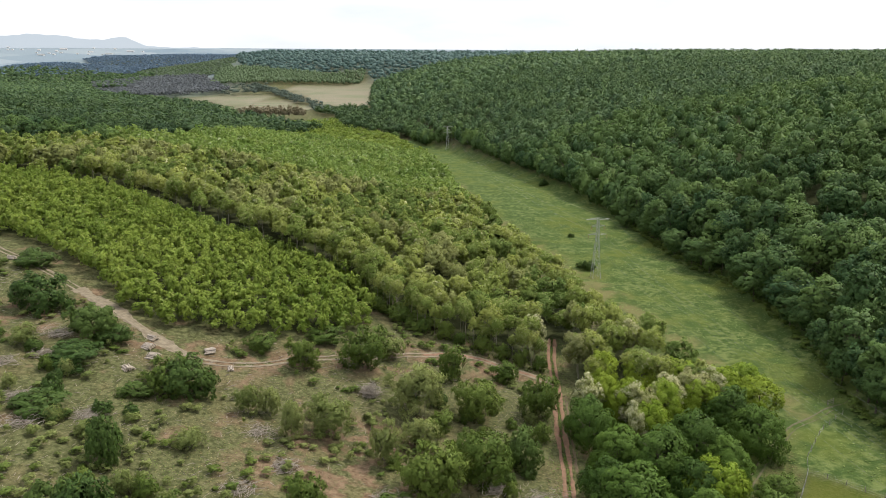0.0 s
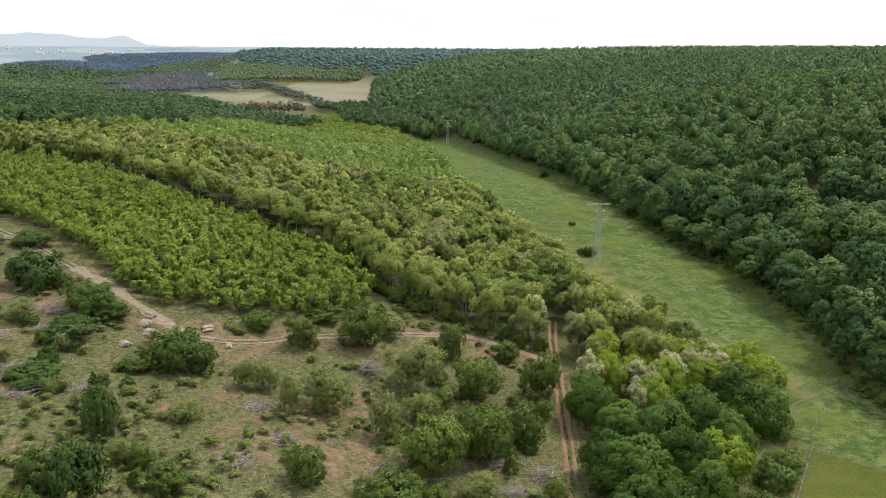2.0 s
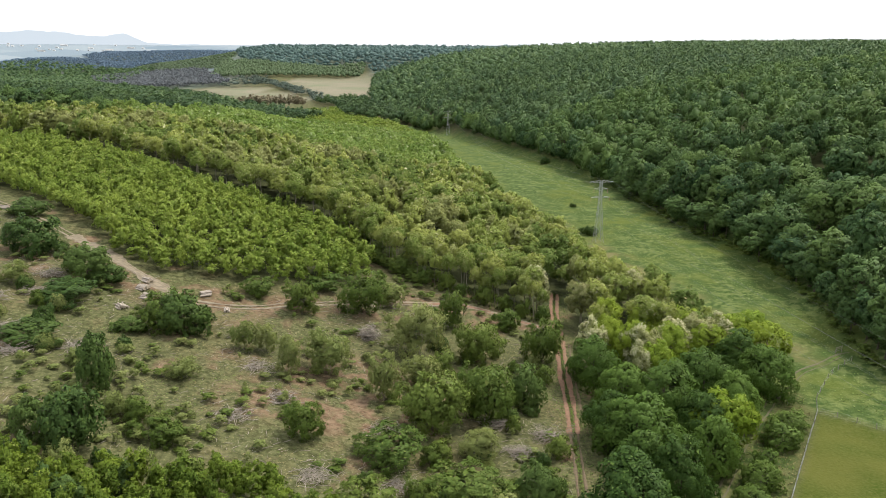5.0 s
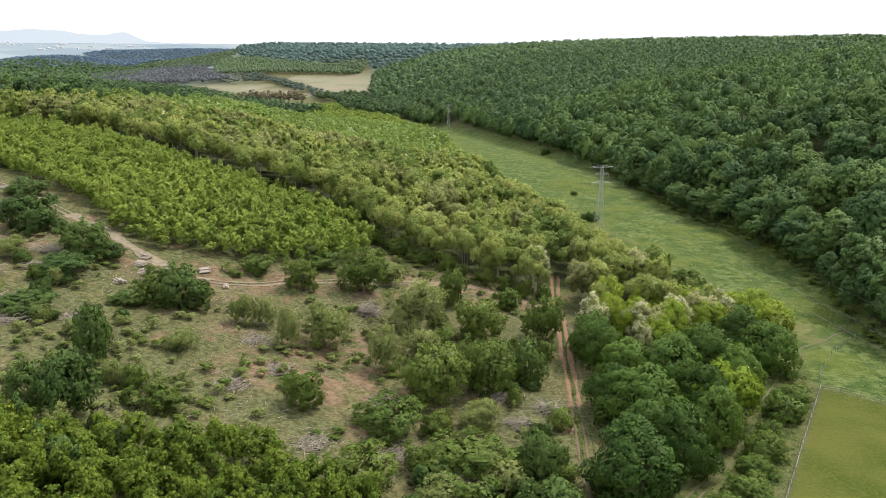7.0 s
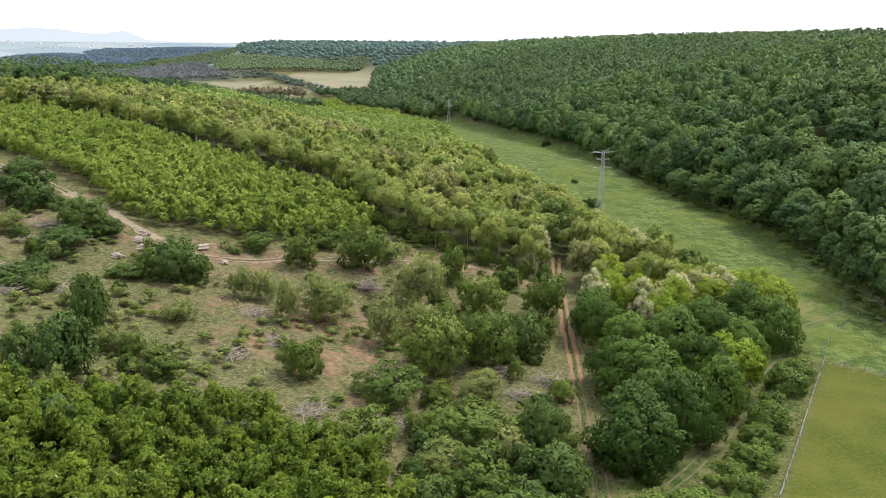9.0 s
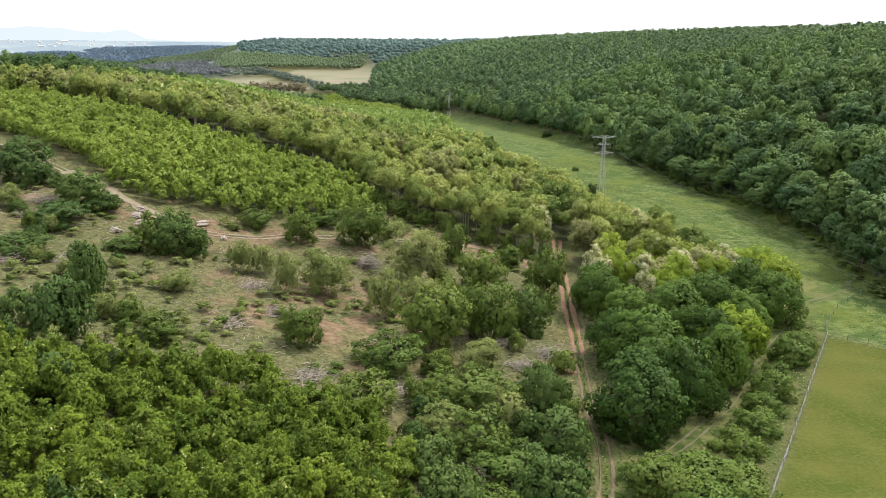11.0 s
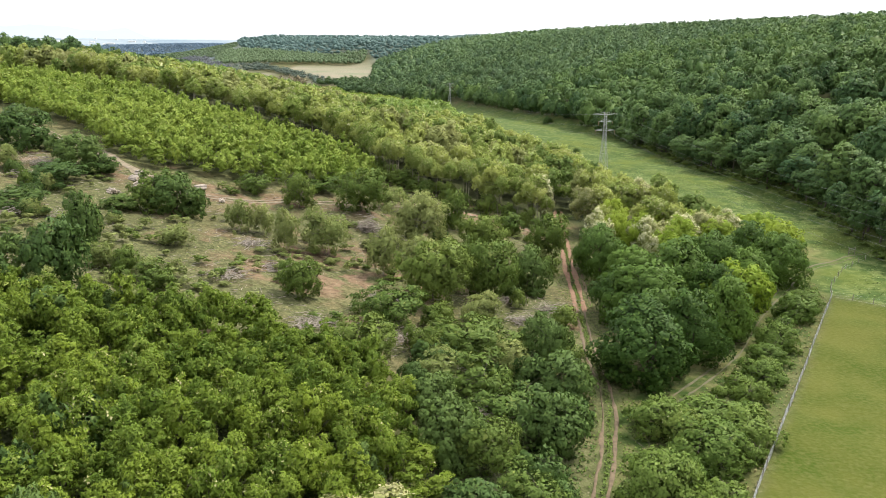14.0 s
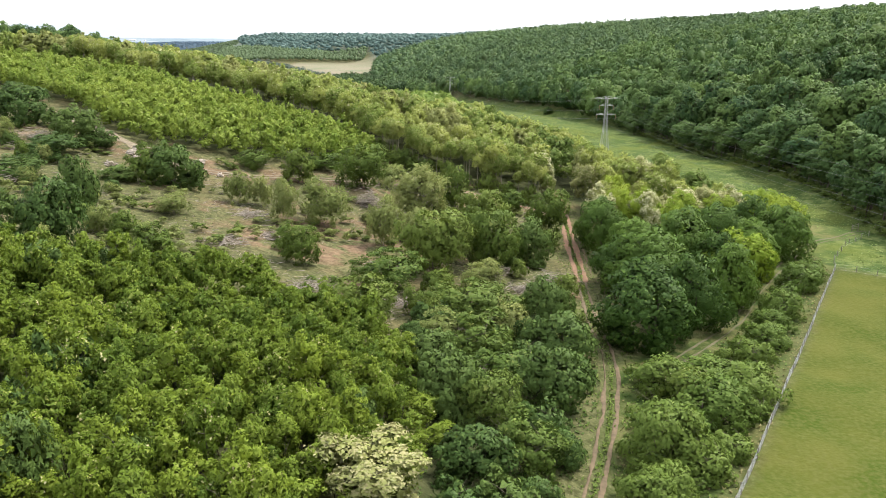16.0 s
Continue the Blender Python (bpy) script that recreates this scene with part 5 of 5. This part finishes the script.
scrub("low_scrub", "low green scrub and saplings over the clearing", "green_shrub", small_forms, CLEARING, 3.4, 0.36, (1.2, 3.0), (0.6, 2.0), 1.1)
scrub("pale_scrub", "pale willow shoots over the clearing", "pale_shrub", small_forms, CLEARING, 3.6, 0.2, (1.0, 2.8), (0.8, 2.4), 6.6)
BAND = [(-24, 244), (-14, 233), (-3, 226), (4, 232), (-14, 246), (-30, 266), (-52, 282), (-92, 304), (-130, 334), (-205, 370), (-205, 354), (-134, 326), (-92, 291), (-54, 270), (-31, 256)]
scrub("gap_thicket", "green thicket between the young and the tall stand", "green_shrub", small_forms, BAND, 2.7, -2.0, (2.6, 4.4), (2.0, 4.6), 2.0)

# ---- grass, herbs and low scrub ----
def tufts(name, label, key, x, y, size, tall, blades):
    """Low leafy tufts: a few leaning blades each."""
    n = len(x)
    z = land(x, y)
    vs = []
    s = size * trng.uniform(0.6, 1.4, n)
    for _ in range(blades):
        a = trng.uniform(0, 6.28, n)
        u = np.stack([np.cos(a), np.sin(a), np.zeros(n)], 1)
        side = np.stack([-np.sin(a), np.cos(a), np.zeros(n)], 1)
        p = np.stack([x, y, z], 1) + u * (s * 0.25)[:, None]
        up = np.array([0, 0, 1.0]) * (s * tall * trng.uniform(0.6, 1.3, n))[:, None]
        vs.append(np.stack([p - u * s[:, None] * 0.2, p - side * s[:, None] * 0.3 + up * 0.5, p + u * s[:, None] * 0.45 + up, p + side * s[:, None] * 0.3 + up * 0.5], 1))
    v = np.concatenate(vs).reshape(-1, 3)
    q = np.arange(len(v)).reshape(-1, 4)
    face = unit(np.repeat(np.tile([[0, 0, 1.0]], (len(q), 1)) + 0.22 * trng.normal(size=(len(q), 3)), 4, 0))
    return tagged(new(name, mesh_of(name, v, [q], [leaf_joined[key]], np.tile(np.repeat(trng.uniform(0, 1, n), 4), blades), soft=True, facing=face)), label, "grass", kind="stuff")


def thinned(poly, gap, scale, level, seed):
    x, y = scatter(poly, gap, trng, 1.2)
    f = np.array([noise.noise((a * scale, b * scale, seed)) for a, b in zip(x, y)]) + trng.normal(size=len(x)) * 0.12
    k = (f > level) & in_view(x, y) & (line_gap(MAIN_TRACK, x, y) > 1.6) & (line_gap(LOG_TRACK, x, y) > 1.5) & (line_gap(GROVE_PATH, x, y) > 1.4)
    return x[k], y[k]


NEAR_MEADOW = [(62, 150), (85, 168), (112, 150), (114, 200), (116, 300), (107, 344), (101, 420), (8, 440), (14, 426), (44, 320), (60, 255), (74, 205), (70, 175)]
x, y = thinned(NEAR_MEADOW, 1.15, 0.05, -0.2, 1.7)
tufts("meadow_herbs", "rough green meadow herbs with pale flower heads", "herb", x, y, 0.36, 0.45, 4)
x, y = thinned(CLEARING, 1.0, 0.045, -0.1, 5.3)
tufts("dry_grass", "straw-coloured grass tufts over the clearing", "dry_grass", x, y, 0.34, 0.22, 4)
x, y = thinned(CLEARING, 1.3, 0.05, 0.30, 9.1)
tufts("weeds", "low green weeds and bramble over the clearing", "verge", x, y, 0.30, 0.16, 5)
VERGE = [(20, 60), (33, 77), (56, 116), (82, 162), (84, 176), (60, 150), (38, 116), (26, 110), (18, 80)]
x, y = thinned(VERGE, 0.8, 0.06, -0.5, 2.2)
pale = trng.uniform(size=len(x)) < 0.35 + 0.65 * (line_gap(FENCE, x, y) < 1.2)
tufts("dry_verge_grass", "straw-coloured grass standing along the wire fence", "dry_grass", x[pale], y[pale], 0.26, 0.9, 5)
x, y = x[~pale], y[~pale]
tufts("verge_grass", "tall rough grass and nettles along the fence", "verge", x, y, 0.28, 0.7, 6)
THICKET = [(-4, 116), (14, 128), (22, 118), (23, 104), (18, 88), (12, 70), (2, 62), (-6, 70), (-2, 92)]
x, y = thinned(THICKET, 0.75, 0.06, -0.5, 4.4)
tufts("undergrowth", "dense bramble and grass under the thicket", "dark_shrub", x, y, 0.32, 0.7, 6)
track_line = along(MAIN_TRACK, 0.07)
y0 = track_line[:, 1] + trng.normal(size=len(track_line)) * 0.3
side = trng.choice([-1, 0, 0, 1], len(track_line))
x0 = track_line[:, 0] + np.where(side == 0, trng.normal(size=len(side)) * 0.24, side * trng.uniform(1.35, 4.2, len(side)))
tufts("track_grass", "rough grass between and beside the wheel ruts", "verge", x0, y0, 0.26, 0.9, 5)
x, y = scatter([(110, 155), (110, 200), (114, 236), (116, 274), (114, 306), (104, 344), (98, 420), (101, 420), (108, 344), (118, 306), (119, 274), (117, 236), (113, 205), (112, 165)], 2.3, trng, 0.6)
canopy("edge_scrub", "low bushy scrub along the foot of the wood", "shrub", "green_shrub", small_forms, x, y, trng.uniform(1.4, 3.6, len(x)), trng.uniform(0.9, 3.0, len(x)), trng)
x, y = scatter([(-30, 262), (-23, 244), (-14, 233), (-3, 225), (9, 222), (22, 217), (30, 215), (30, 226), (10, 234), (-6, 242), (-24, 262), (-50, 284), (-92, 305), (-134, 340), (-205, 372), (-205, 356), (-134, 328), (-92, 293), (-54, 272)], 1.5, trng, 0.5)
tufts("stand_undergrowth", "bramble and saplings under the locust stand's edge", "green_shrub", x, y, 0.6, 1.2, 6)

# ---- distance: settlement on the plain, mountains on the skyline ----
def house(x, y, w, d, h, turn):
    root = tagged(new("building"), "distant pale building on the plain", "building", "settlement on the plain")
    root.matrix_basis = pose(x, y, float(land(x, y)), 0, 0, turn)
    v = np.array([(sx * w, sy * d, z) for z in (-2, h) for sx, sy in ((-1, -1), (1, -1), (1, 1), (-1, 1))], float)
    q = np.array([[0, 1, 5, 4], [1, 2, 6, 5], [2, 3, 7, 6], [3, 0, 4, 7]])
    part("wall", mesh_of("wall", v, [q], [render_white]), root)
    v = np.array([(-w * 1.05, -d * 1.1, h), (w * 1.05, -d * 1.1, h), (w * 1.05, d * 1.1, h), (-w * 1.05, d * 1.1, h), (-w * 1.05, 0, h * 1.45), (w * 1.05, 0, h * 1.45)], float)
    part("roof", mesh_of("roof", v, [np.array([[0, 1, 5, 4], [2, 3, 4, 5], [3, 2, 1, 0]]), np.array([[3, 0, 4], [1, 2, 5]])], [slate]), root)


hrng = np.random.default_rng(8)
for i in range(26):
    az, dist = hrng.uniform(-0.54, -0.36), hrng.uniform(3800, 4350)
    big = i % 6 == 0
    house(az * dist, dist, 17 if big else hrng.uniform(4, 8), 7 if big else 5, 5 if big else 4, hrng.uniform(-15, 15))


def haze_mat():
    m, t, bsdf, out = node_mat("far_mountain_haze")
    # the mountains glow by themselves; their haze is this pale blue emission
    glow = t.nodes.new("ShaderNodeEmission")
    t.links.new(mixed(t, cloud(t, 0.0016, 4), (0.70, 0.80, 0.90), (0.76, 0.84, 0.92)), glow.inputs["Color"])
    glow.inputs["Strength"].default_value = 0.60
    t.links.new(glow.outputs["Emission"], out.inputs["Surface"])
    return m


def mountains():
    az = np.linspace(-0.75, -0.27, 120)
    top = 78 + 62 * np.exp(-((az + 0.50) / 0.075) ** 2) + 20 * np.exp(-((az + 0.60) / 0.05) ** 2) + 40 * np.exp(-((az + 0.388) / 0.022) ** 2) + 14 * np.exp(-((az + 0.43) / 0.05) ** 2)
    top = top + 2.0 * np.sin(az * 160) + 1.2 * np.sin(az * 371)
    dist = 4780 / np.sqrt(1 + az ** 2)
    fx, fy = az * dist, dist
    v = np.concatenate([np.stack([fx, fy, np.full(120, 20.0)], 1), np.stack([fx, fy, top], 1), np.stack([fx * 1.02, fy * 1.02, np.full(120, 20.0)], 1)])
    j = np.arange(119)
    q = np.concatenate([np.stack([j, j + 1, 121 + j, 120 + j], 1), np.stack([120 + j, 121 + j, 241 + j, 240 + j], 1)])
    return tagged(new("backdrop", mesh_of("backdrop", v, [q], [haze_mat()], soft=True)), "self-lit mountains on the horizon, pale blue with haze", "mountains", kind="structure")


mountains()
